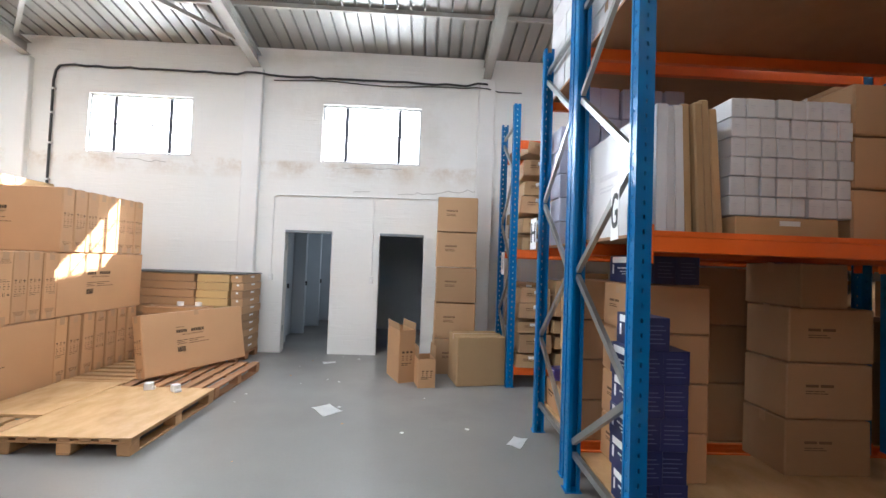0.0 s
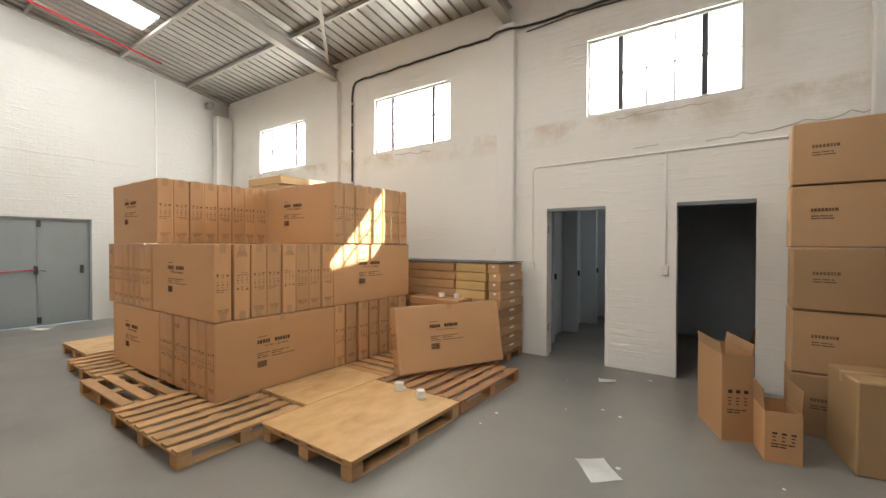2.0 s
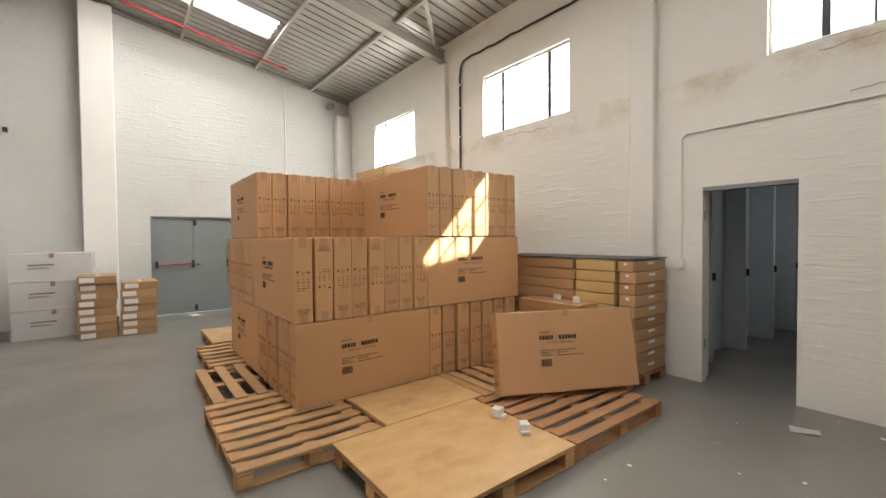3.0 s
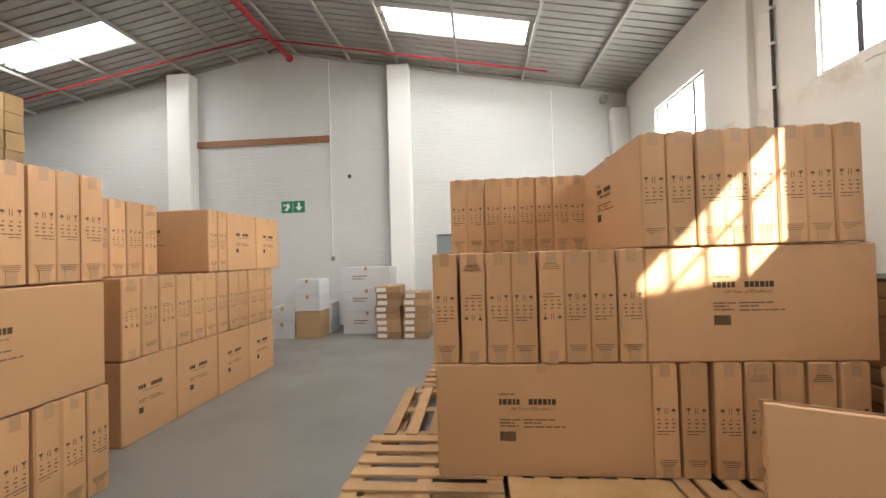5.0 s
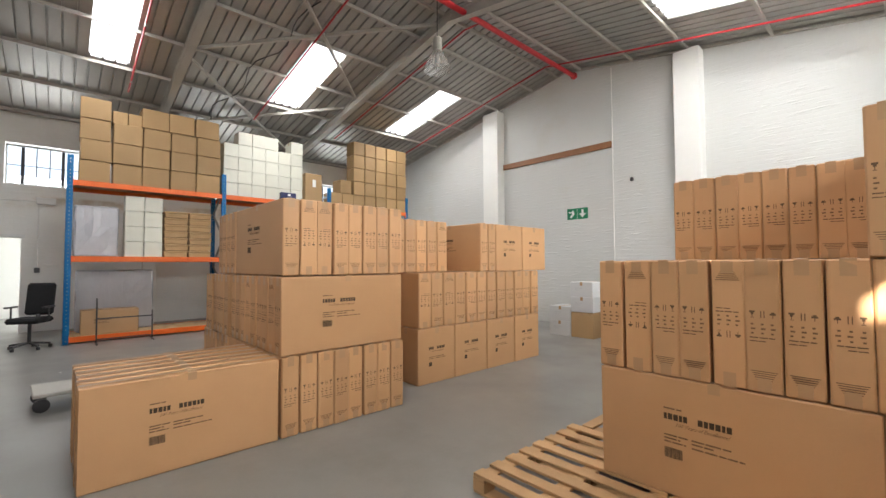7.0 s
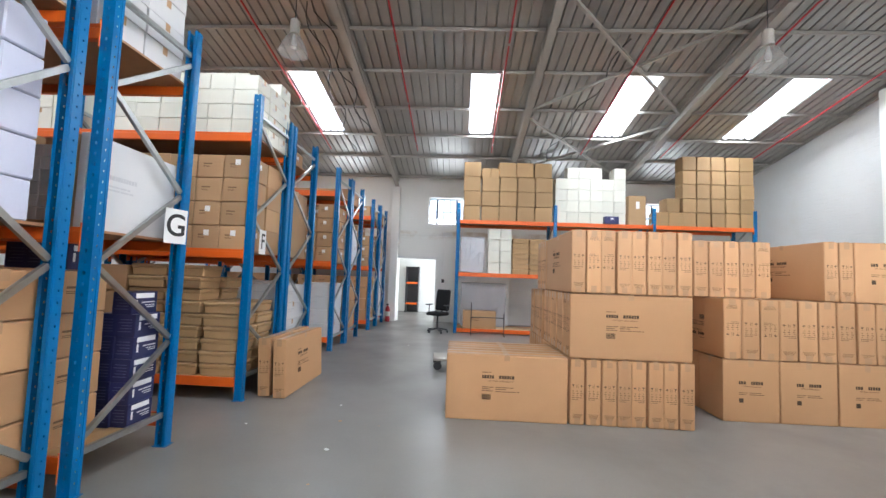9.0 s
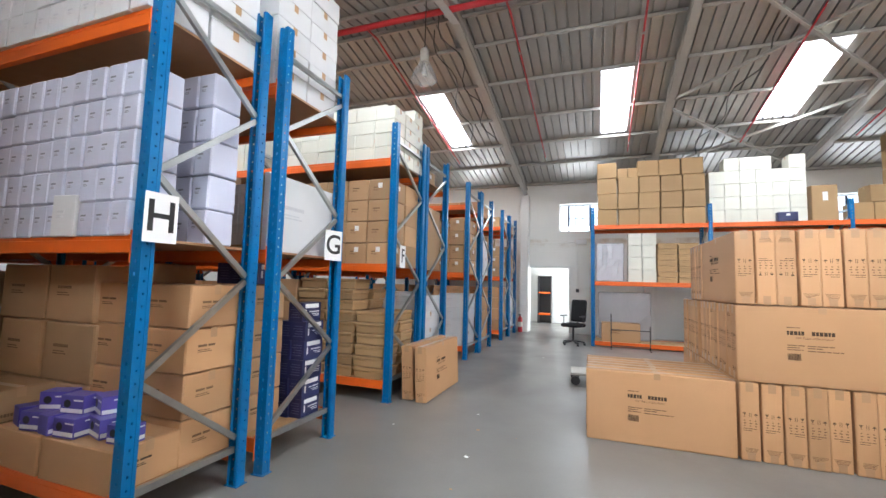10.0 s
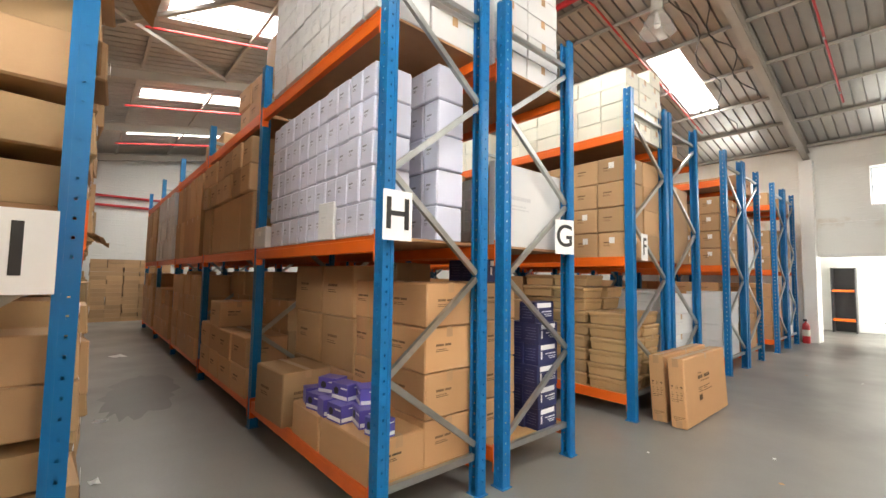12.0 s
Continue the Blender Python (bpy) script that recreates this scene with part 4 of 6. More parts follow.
K = {
    "lilac": ((0.158, 0.29, 0.222), carton("lilac", 0.158, 0.29, 0.222, M_LILAC, "small white and lilac product carton in a stacked wall", "lilac cartons", False, marks="n", ink=M_INKG)),
    "lilac2": ((0.165, 0.25, 0.256), carton("lilac2", 0.165, 0.25, 0.256, M_LILAC, "pale lilac product carton stacked on the rack", "lilac cartons", False, marks="n", ink=M_INKG)),
    "white": ((0.42, 0.44, 0.43), carton("white", 0.42, 0.44, 0.43, M_WCARD, "large plain white carton stacked on the rack", "white cartons", True, marks="n")),
    "wtop": ((0.165, 0.43, 0.222), carton("wtop", 0.165, 0.43, 0.222, M_WCARD, "small white product carton stacked on the top shelf", "white cartons", False, marks="n")),
    "wwide": ((0.42, 0.44, 0.215), carton("wwide", 0.42, 0.44, 0.215, M_WCARD, "low plain white carton stacked on the top shelf", "white cartons", True, marks="n")),
    "white_s": ((0.33, 0.4, 0.325), carton("white_s", 0.33, 0.4, 0.325, M_CREAM, "cream white carton stacked on the high shelf", "white cartons", True)),
    "cream": ((0.31, 0.32, 0.19), carton("cream", 0.31, 0.32, 0.19, M_CREAM, "low cream carton stacked on the top shelf", "cream cartons", True, marks="w")),
    "brown_m": ((0.5, 0.44, 0.308), carton("brown_m", 0.5, 0.44, 0.308, M_KRAFT, "brown cardboard carton with handling marks on the rack", "rack cartons", True, marks="nw", ink=M_INK2)),
    "brown_e": ((0.56, 0.46, 0.325), carton("brown_e", 0.56, 0.46, 0.325, M_KRAFT2, "brown cardboard carton with a faded printed word", "rack cartons", True, marks="ns", ink=M_INK2)),
    "brown_t": ((0.40, 0.44, 0.62), carton("brown_t", 0.40, 0.44, 0.62, M_KRAFT2, "tall brown cardboard carton on the rack", "rack cartons", True)),
    "brown_l": ((0.335, 0.46, 0.295), carton("brown_l", 0.335, 0.46, 0.295, M_KRAFT2, "brown cardboard carton with a white label", "labelled cartons", True, marks="nw", patch="nw", seed=4)),
    "brown_p": ((0.335, 0.46, 0.295), carton("brown_p", 0.335, 0.46, 0.295, M_KRAFT2, "plain brown cardboard carton on the middle shelf", "labelled cartons", True, marks="n", seed=2)),
    "brown_i": ((0.46, 0.42, 0.235), carton("brown_i", 0.46, 0.42, 0.235, M_KRAFT2, "creased brown cardboard carton with a white label", "labelled cartons", False, patch="s", marks="s", seed=5)),
    "brown_x": ((0.46, 0.42, 0.235), carton("brown_x", 0.46, 0.42, 0.235, M_KRAFT3, "creased light brown carton with faded print", "labelled cartons", False, marks="s", patch="s", seed=6)),
    "flat": ((0.47, 0.42, 0.146), ("flat", flat_tray)),
    "eagle": ((0.60, 0.45, 0.455), carton("eagle", 0.60, 0.45, 0.455, M_KRAFT2, "big brown carton with a faded printed word", "rack cartons", True, marks="nw", ink=M_INK2, seed=7)),
    "flat_w": ((0.62, 0.40, 0.125), carton("flat_w", 0.62, 0.40, 0.125, M_KRAFT2, "flat brown carton with a white end label", "flat cartons by the double door", True)),
    "sw_brown": ((0.495, 0.44, 0.43), carton("sw_brown", 0.495, 0.44, 0.43, M_KRAFT4, "brown carton stacked high on the rack", "high shelf cartons", True)),
    "sw_tall": ((0.375, 0.44, 0.405), carton("sw_tall", 0.375, 0.44, 0.405, M_KRAFT4, "brown carton in a tall stack on the rack", "high shelf cartons", True)),
    "tower": ((0.585, 0.42, 0.508), carton("tower", 0.585, 0.42, 0.508, M_KRAFT2, "plain brown carton in a tower against the wall", "carton tower", False, marks="s", ink=M_INK2, seed=3)),
    "grid": ((0.084, 0.2, 0.107), carton("grid", 0.084, 0.2, 0.107, M_WCARD, "small white printed carton in a stacked wall", "small white cartons", False, marks="s")),
    "wlow": ((0.55, 0.9, 0.27), carton("wlow", 0.55, 0.9, 0.27, M_WCARD, "wide white carton on the bottom shelf", "white cartons", True, marks="nw")),
}


CARD = {"lilac": M_LILAC, "lilac2": M_LILAC, "white": M_WCARD, "white_s": M_CREAM, "cream": M_CREAM, "brown_m": M_KRAFT, "sw_brown": M_KRAFT3, "brown_x": M_KRAFT3, "wlow": M_WCARD}


def st(name, x0, y0, z0, nx, ny, nz, far=False, **kw):
    kw["far"] = CARD.get(name, M_KRAFT2) if far else None
    stack(K[name][1], K[name][0], x0, y0, z0, nx, ny, nz, **kw)


# rack H
st("lilac", 1.48, 3.91, Z1, 11, 1, 5, wobble=0.007, gap=0.008)
st("lilac2", 1.48, 3.42, Z1, 5, 1, 5, wobble=0.008)
put(*carton("white_box", 0.34, 0.3, 0.2, M_WCARD, "small plain white carton at the end of the row", "white cartons", False, patch="n"), pose(3.50, 4.09, Z1))
put(*carton("white_sample", 0.2, 0.05, 0.27, M_WCARD, "flat white carton standing at the shelf edge", "white cartons", False, marks="n"), pose(2.08, 4.20, Z1, 0, 0, 6))
st("wtop", 1.46, 3.78, Z2, 11, 1, 6, wobble=0.006, gap=0.006)
st("wwide", 1.46, 3.32, Z2, 4, 1, 6, wobble=0.006)
st("brown_m", 1.48, 3.31, Z0, 1, 1, 4)
st("brown_m", 2.02, 3.31, Z0, 1, 1, 4, wobble=0.01)
put(*carton("big_low", 0.66, 0.45, 0.265, M_KRAFT, "wide brown carton holding loose violet boxes on top", "rack cartons", True, marks="w", ink=M_INK), pose(1.82, 3.955, Z0, 0, 0, 1))
put(*carton("big_low2", 0.5, 0.45, 0.26, M_KRAFT, "brown carton beside a wider one on the bottom shelf", "rack cartons", True), pose(2.42, 3.955, Z0, 0, 0, -1))
for x, q, yaw in ((3.36, 0, 1), (3.35, 1, -1), (3.37, 2, 1.5), (2.73, 0, -1), (2.72, 1, 1), (2.74, 2, -0.5)):
    put(*K["eagle"][1], pose(x, 3.56, Z0 + q * 0.457, 0, 0, yaw))
put(*K["eagle"][1], pose(3.10, 4.01, Z0, 0, 0, 3))
for b in range(1, 5):
    x = XS[b] + 0.07
    if b == 1:
        st("brown_t", x, 3.33, Z1, 5, 2, 1, wobble=0.018, gap=0.02)
        st("brown_p", x, 3.31, Z1 + 0.624, 6, 2, 2, wobble=0.016, gap=0.02, drop=0.1)
    else:
        st("brown_t" if b != 3 else "white", x, 3.32, Z1, 5, 2, 2 if b != 3 else 3, wobble=0.012, gap=0.022, drop=0.12 if b > 1 else 0, far=b > 1)
    st("brown_e" if b % 2 else "brown_m", x, 3.32, Z0, 4, 1, 4, wobble=0.012, drop=0.3, far=True)
    st("brown_m", x, 3.79, Z0, 4, 1, 4 - b % 2, wobble=0.012, drop=0.3, far=b > 1)
st("brown_t", XS[1] + 0.08, 3.45, Z2, 2, 1, 2, wobble=0.02)
st("brown_m", XS[1] + 0.95, 3.45, Z2, 2, 1, 3, wobble=0.02)
st("brown_t", XS[2] + 0.5, 3.45, Z2, 3, 1, 1, wobble=0.02)


# violet product boxes on the low carton
def violet_box():
    ob = thing("product_box", bx(bmesh.new(), -0.075, -0.055, 0, 0.075, 0.055, 0.105, 0.002), M_VIOLET, "small violet product box with white print", "product box", "violet product boxes")
    bm = bmesh.new()
    bx(bm, -0.0762, -0.05, 0.012, -0.075, 0.05, 0.034)
    bx(bm, -0.07, 0.055, 0.012, 0.07, 0.0562, 0.034)
    bx(bm, -0.07, 0.055, 0.075, -0.01, 0.0562, 0.083)
    bx(bm, -0.0762, -0.045, 0.08, -0.075, 0.0, 0.087)
    tagged(part("white_panel", bm, M_PAPER, ob, "white printed bands"), kind="stuff")
    bm = bmesh.new()
    lathe(bm, [(0.0, 0), (0.022, 0), (0.022, 0.0012), (0.0, 0.0012)], 14)
    o = part("lens_picture", bm, M_BLACK, ob, "round printed lens")
    o.matrix_basis = pose(0.03, 0.0551, 0.06, -90, 0, 0)
    return ob


for x, y, z, yaw in ((1.58, 4.04, 0, 8), (1.80, 4.02, 0, -14), (1.98, 4.10, 0, 6), (2.15, 4.09, 0, 84), (1.97, 3.94, 0, 16), (2.16, 3.92, 0, -8), (2.33, 4.10, -0.005, 12), (2.34, 3.94, -0.005, 30), (2.52, 4.05, -0.005, 76), (2.05, 4.03, 0.115, 12), (2.29, 4.02, 0.11, 25), (1.88, 3.96, 0.115, -20)):
    put("violet", violet_box, pose(x, y, Z0 + 0.264 + z, 0, 0, yaw) @ Matrix.Scale(1.08, 4))





# rack G
def navy_box():
    W, D, HH = 0.128, 0.235, 0.172
    ob = thing("product_box", bx(bmesh.new(), -W / 2, -D / 2, 0, W / 2, D / 2, HH - 0.002, 0.003), M_NAVY, "navy blue product carton with a white label band", "product box", "navy product boxes")
    for s in (-1, 1):
        x = s * W / 2
        part("label_band", bx(bmesh.new(), min(x, x + s * 0.0012), -D * 0.36, 0.122, max(x, x + s * 0.0012), D * 0.36, 0.160), M_PAPER, ob, "white printed label band")
        part("item_picture", bx(bmesh.new(), min(x, x + s * 0.0012), D * 0.29, 0.05, max(x, x + s * 0.0012), D * 0.36, 0.11), M_PAPER, ob, "white printed lamp picture")
        bm = bmesh.new()
        ink_rows(bm, lambda b, a0, c0, a1, c1: bx(b, min(x, x + s * 0.0012), a0, c0, max(x, x + s * 0.0012), a1, c1), -0.09, 0.085, [(0, 0, 0.12, 0.009), (0, -0.02, 0.09, 0.006), (0, -0.035, 0.07, 0.006)], 2)
        tagged(part("print", bm, M_PAPER, ob, "white print"), kind="stuff")
    bm = bmesh.new()
    for s in (-1, 1):
        y = s * D / 2
        for j in range(5):
            bx(bm, -0.042, min(y, y + s * 0.0012), 0.04 + j * 0.022, 0.044 - 0.01 * (j % 3), max(y, y + s * 0.0012), 0.044 + j * 0.022)
    tagged(part("fine_print", bm, M_INKB, ob, "small dim blue print"), kind="stuff")
    return ob


NAVY = Matrix.Diagonal((1.12, 1.10, 1.035, 1))
for q in range(6):
    put("navy", navy_box, pose(1.495 + 0.006 * (q % 2) + (0.03 if q == 5 else 0), 2.45 + 0.006 * (q % 3), Z0 + q * 0.178, 0, 0, jit.uniform(-2, 2)) @ NAVY)
    if q < 5:
        put("navy", navy_box, pose(1.645, 2.46 + 0.006 * (q % 2), Z0 + q * 0.178, 0, 0, jit.uniform(-2, 2)) @ NAVY)
for i in range(3):
    put("navy", navy_box, pose(1.68 + i * 0.15, 2.90, Z0 + 4 * 0.3105, 0, 0, 3) @ NAVY)
st("brown_m", 1.585, 2.68, Z0, 1, 1, 4, wobble=0.004)
put(*carton("bundle", 0.60, 0.38, 0.372, M_KRAFT2, "wide brown carton in a dim stack on the bottom shelf", "rack cartons", True, marks="s"), pose(3.0, 3.0, Z0))
for q in range(1, 3):
    put("bundle", None, pose(3.0 + 0.01 * q, 3.0, Z0 + q * 0.374, 0, 0, 0.6 * q - 1))
put("brown_p", K["brown_p"][1][1], pose(2.87, 2.95, Z0 + 3 * 0.374, 0, 0, 2))
put(*carton("white_panel", 0.06, 0.9, 0.68, M_WCARD, "large flat white carton standing on edge at the rack end", "white cartons", False, marks="w", ink=M_INK3), pose(1.485, 2.66, Z1))
for i in range(6):
    kind = ("white_sheet", M_WCARD, "flat white carton leaning on its neighbours") if i < 2 else ("lean_sheet", M_KRAFT3, "flat brown carton leaning on its neighbours")
    tall = (1.0, 1.02, 1.05, 1.0, 1.03, 0.97)[i]
    put(*carton(kind[0], 0.05, 0.62, 0.69, kind[1], kind[2], "leaning flat cartons", False, marks="w"), pose(1.575 + i * 0.056 + 0.004 * (i % 2), 2.58 + 0.012 * (i % 3), Z1, 0, -1.5 - 0.5 * i, 0) @ Matrix.Diagonal((1, 1, tall, 1)))
put(*carton("long_low", 0.58, 0.3, 0.115, M_KRAFT3, "long low brown carton under a wall of small boxes", "rack cartons", True, patch="s"), pose(2.22, 2.42, Z1))
st("grid", 1.92, 2.30, Z1 + 0.118, 8, 1, 6, wobble=0.006, gap=0.003)
st("brown_l", 2.62, 2.30, Z1, 3, 1, 3)
st("wwide", 1.46, 2.23, Z2, 3, 2, 6, wobble=0.006)
for b in range(1, 4):
    x = XS[b] + 0.08
    st("brown_e", x, 2.3, Z0, 4, 1, 4, drop=0.2, far=True)
    st("brown_t", x, 2.3, Z1, 5, 1, 2, drop=0.2, far=True)
    st("brown_e", x, 2.4, Z2, 3, 1, 3, drop=0.3, far=True)

# rack F
st("flat", 1.47, 0.44, Z0, 1, 1, 6, wobble=0.022)
st("flat", 1.97, 0.44, Z0, 2, 1, 9, wobble=0.022)
st("brown_e", 2.95, 0.40, Z0, 1, 1, 4)
st("flat", 1.47, -0.03, Z0, 1, 1, 6, wobble=0.02)
st("flat", 1.97, -0.03, Z0, 2, 1, 8, wobble=0.02)
st("brown_m", 2.95, -0.06, Z0, 1, 1, 4, far=True)
for i in range(6):
    for q in range(4):
        put(*K["brown_l" if (i * 5 + q * 3) % 4 < 2 else "brown_p"][1], pose(1.635 + i * 0.343, 0.66 + jit.uniform(-0.012, 0.008), Z1 + q * 0.2965, 0, 0, jit.uniform(-1, 1)))
st("brown_l", 1.46, -0.06, Z1, 6, 1, 4, wobble=0.005, far=True)
st("cream", 1.44, 0.56, Z2, 6, 1, 4, wobble=0.006, drop=0.1, gap=0.003)
st("cream", 1.44, 0.22, Z2, 6, 1, 5, wobble=0.006, drop=0.2, gap=0.003)
st("cream", 1.44, -0.1, Z2, 4, 1, 5, wobble=0.008, drop=0.3)
for b in range(1, 3):
    st("brown_m", XS[b] + 0.08, 0.40, Z0, 4, 1, 4, far=True)
    st("brown_l", XS[b] + 0.08, 0.40, Z1, 6, 1, 3, far=True)
    st("white_s", XS[b] + 0.08, 0.40, Z2, 5, 1, 2, far=True)

# racks further along the aisle
st("wlow", 1.47, -1.17, Z0, 3, 1, 4, wobble=0.01)
put(*carton("tall_panel", 0.8, 0.9, 1.05, M_KRAFT2, "tall wrapped brown carton on the middle shelf", "rack cartons", True), pose(1.9, -0.7, Z1))
st("brown_m", 2.4, -1.12, Z1, 2, 2, 3)
st("brown_l", 1.6, -1.1, Z2, 3, 1, 1)
for y0, seq in ((-3.5, ("wlow", "brown_l", "white_s")), (-4.62, ("brown_e", "white", "brown_m")), (-6.92, ("brown_m", "brown_l", "brown_l")), (-8.05, ("white", "brown_e", "brown_m"))):
    for b in range(2):
        x = XS[b] + 0.06
        for z, kind in zip((Z0, Z1, Z2), seq):
            if z == Z2 and y0 > -4:
                continue
            W, D, HH = K[kind][0]
            nz = max(1, int((1.25 if z < Z2 else 0.5) / HH))
            st(kind, x, y0 + 0.03, z, min(5, int(2.2 / W)), max(1, int(0.95 / D)), nz, wobble=0.01, drop=0.2, far=b > 0)

# rack I
rnd_i = random.Random(4)
for b in range(5):
    for z in (Z0, Z1):
        for i in range(5 if b else 4):
            for yy in (5.735, 6.21):
                if yy > 6 and b > 0:
                    continue
                top = z
                for q in range(5):
                    kind, k = ("brown_i", "brown_x")[rnd_i.random() < 0.5], rnd_i.uniform(0.78, 1.14)
                    spot = pose(XS[b] + 0.30 + i * 0.475 + rnd_i.uniform(-0.025, 0.025), yy + rnd_i.uniform(-0.05, 0.02), top, 0, 0, rnd_i.uniform(-5, 5)) @ Matrix.Diagonal((rnd_i.uniform(0.92, 1.0), 1, k, 1))
                    top += 0.235 * k + 0.001
                    if b or (yy > 6 and i):
                        far_box(M_KRAFT2 if q % 2 else M_KRAFT3, spot, *K[kind][0])
                    else:
                        put(*K[kind][1], spot)
for x, yaw in ((1.75, 8), (2.35, -5)):
    put(*carton("crushed", 0.44, 0.40, 0.17, M_KRAFT2, "half-crushed brown carton on top of a stack", "labelled cartons", False), pose(x, 5.74, Z1 + 5.4 * 0.236, 4, 6, yaw))
st("brown_e", XS[1] + 0.1, 5.7, Z2, 4, 1, 2, drop=0.3)



def torn_flap(x0, x1, y0, y1, z0, z1, seed):
    """A crumpled piece of dark packing card hanging over the shelf edge."""
    bm, n, rnd = bmesh.new(), 7, random.Random(seed)
    rows = []
    for i in range(n + 1):
        u = i / n
        rows.append([bm.verts.new((x0 + (x1 - x0) * v / n + rnd.uniform(-0.02, 0.02), y0 + (y1 - y0) * u, z0 + (z1 - z0) * u ** 2 + rnd.uniform(-0.025, 0.025))) for v in range(n + 1)])
    for i in range(n):
        for j in range(n):
            bm.faces.new((rows[i][j], rows[i + 1][j], rows[i + 1][j + 1], rows[i][j + 1]))
    bmesh.ops.solidify(bm, geom=bm.faces[:], thickness=0.006)
    return thing("torn_card", bm, M_INNER, "crumpled torn brown card hanging over the shelf edge", "cardboard scrap", "torn card")


torn_flap(1.65, 2.25, 5.70, 5.29, 3.235, 3.02, 3)
torn_flap(2.9, 3.2, 5.62, 5.40, 1.815, 1.72, 5)

# cartons closing the far end of the aisle
st("flat_w", 15.6, 3.3, 0, 1, 5, 15, wobble=0.012, far=True)

# rack across the end of the hall
SW2 = 3.245
st("sw_brown", -3.76, -6.60, SW2, 5, 1, 3, wobble=0.014, gap=0.02)
for i in (0, 1, 2, 4):
    put(*K["sw_brown"][1], pose(-3.50 + i * 0.515 + (0.03 if i < 3 else 0.0), -6.37, SW2 + 3 * 0.432, 0, 0, (1, -2, 1.5, 0, -3)[i]))
for x in (-2.09, -1.83):
    put(*carton("half_box", 0.25, 0.3, 0.27, M_KRAFT4, "small brown carton on a high stack", "high shelf cartons", True), pose(x, -6.37, SW2 + 3 * 0.432))
st("white_s", -5.83, -6.58, SW2, 6, 1, 5, wobble=0.004, drop=0.08, gap=0.003)
put(*carton("blue_open", 0.4, 0.3, 0.22, M_NAVY, "blue and white open carton on the high shelf", "high shelf cartons", False, patch="n"), pose(-5.4, -6.2, SW2))
put(*carton("upright_brown", 0.5, 0.4, 0.86, M_KRAFT3, "upright brown carton with a white label", "high shelf cartons", True, patch="n"), pose(-6.17, -6.4, SW2))
st("sw_tall", -7.42, -6.6, SW2, 2, 1, 1, wobble=0.01)
put(*K["sw_tall"][1], pose(-7.15, -6.38, SW2 + 0.4065, 0, 0, 3))
st("sw_tall", -9.40, -6.6, SW2, 5, 1, 5, wobble=0.006, gap=0.025)
st("white_s", -2.62, -6.62, 1.725, 2, 1, 4, wobble=0.006)
st("flat", -3.6, -6.62, 1.725, 2, 1, 7, wobble=0.01)
put(*carton("shelf_box", 0.95, 0.5, 0.5, M_KRAFT2, "long brown carton on the bottom shelf", "rack cartons", True, marks="n"), pose(-1.75, -6.5, 0.135))
for b in range(2):
    st("brown_e", XW[b] + 0.1, -6.62, 0.135, 4, 1, 4, drop=0.2, far=True)
    st("brown_e", XW[b] + 0.1, -6.62, 1.725, 4, 1, 3, drop=0.2, far=True)

# lighting cartons leaning against rack F
for x, y, lean in ((0.99, 0.08, 3.0), (1.21, 0.02, 3.0)):
    put("panel1", lambda: panel_carton(1), pose(x, y, 0.004, 0, 0, 90) @ pose(0, 0, 0, 3.0, 0, 0))

# tower, open carton, small carton and big carton by the doorways
for q in range(5):
    put(*K["tower"][1], pose(0.705 + 0.006 * (q % 3), 6.30 + 0.008 * (q % 2), q * 0.5095, 0, 0, 1.5 - q * 0.8))
put(*carton("big_plain", 0.66, 0.5, 0.64, M_KRAFT3, "big plain brown carton, closed, in front of the rack", "loose cartons", True), pose(1.0, 5.80, 0, 0, 0, 10))


def open_carton(W, D, HH, label, flap):
    """An open-topped carton with walls, a floor, an inside and raised flaps."""
    bm, t = bmesh.new(), 0.006
    bx(bm, -W / 2, -D / 2, 0, W / 2, D / 2, t)
    ob = thing("open_cardboard_box", bm, M_KRAFT, label, "cardboard box", "loose cartons")
    for a, b, c, d in ((-W / 2, -D / 2, -W / 2 + t, D / 2), (W / 2 - t, -D / 2, W / 2, D / 2), (-W / 2 + t, -D / 2, W / 2 - t, -D / 2 + t), (-W / 2 + t, D / 2 - t, W / 2 - t, D / 2)):
        part("side_panel", bx(bmesh.new(), a, b, t, c, d, HH), M_KRAFT, ob)
    for s in (-1, 1):
        f = bar(bmesh.new(), (s * (W / 2 - 0.003), 0, HH), (s * (W / 2 - 0.003 + 0.01), 0, HH + flap), D - 0.02, 0.005, (1, 0, 0))
        part("flap", f, M_INNER, ob, "folded-up flap")
    bm = bmesh.new()
    end = lambda b, a0, c0, a1, c1: bx(b, a0, -D / 2 - 0.0012, c0, a1, -D / 2, c1)
    for a in (-0.3, -0.05, 0.2):
        end(bm, a * W, HH * 0.56, a * W + 0.03, HH * 0.6)
        for r in range(3):
            end(bm, a * W, HH * 0.5 - r * 0.025, a * W + 0.022, HH * 0.5 - r * 0.025 + 0.008)
    ink_rows(bm, end, -W * 0.33, HH * 0.36, [(0, 0, W * 0.6, 0.009), (0, -0.02, W * 0.4, 0.009)], 4)
    tagged(part("print", bm, M_INK, ob, "printed handling marks"), kind="stuff")
    return ob


o = open_carton(0.22, 0.52, 0.68, "tall open brown lighting carton, empty, flaps up", 0.09)
o.matrix_basis = pose(-0.03, 5.87, 0, 0, 0, 22)
o = open_carton(0.22, 0.34, 0.36, "low open brown carton, empty, one flap up", 0.16)
o.matrix_basis = pose(0.30, 5.58, 0, 0, 0, 12)

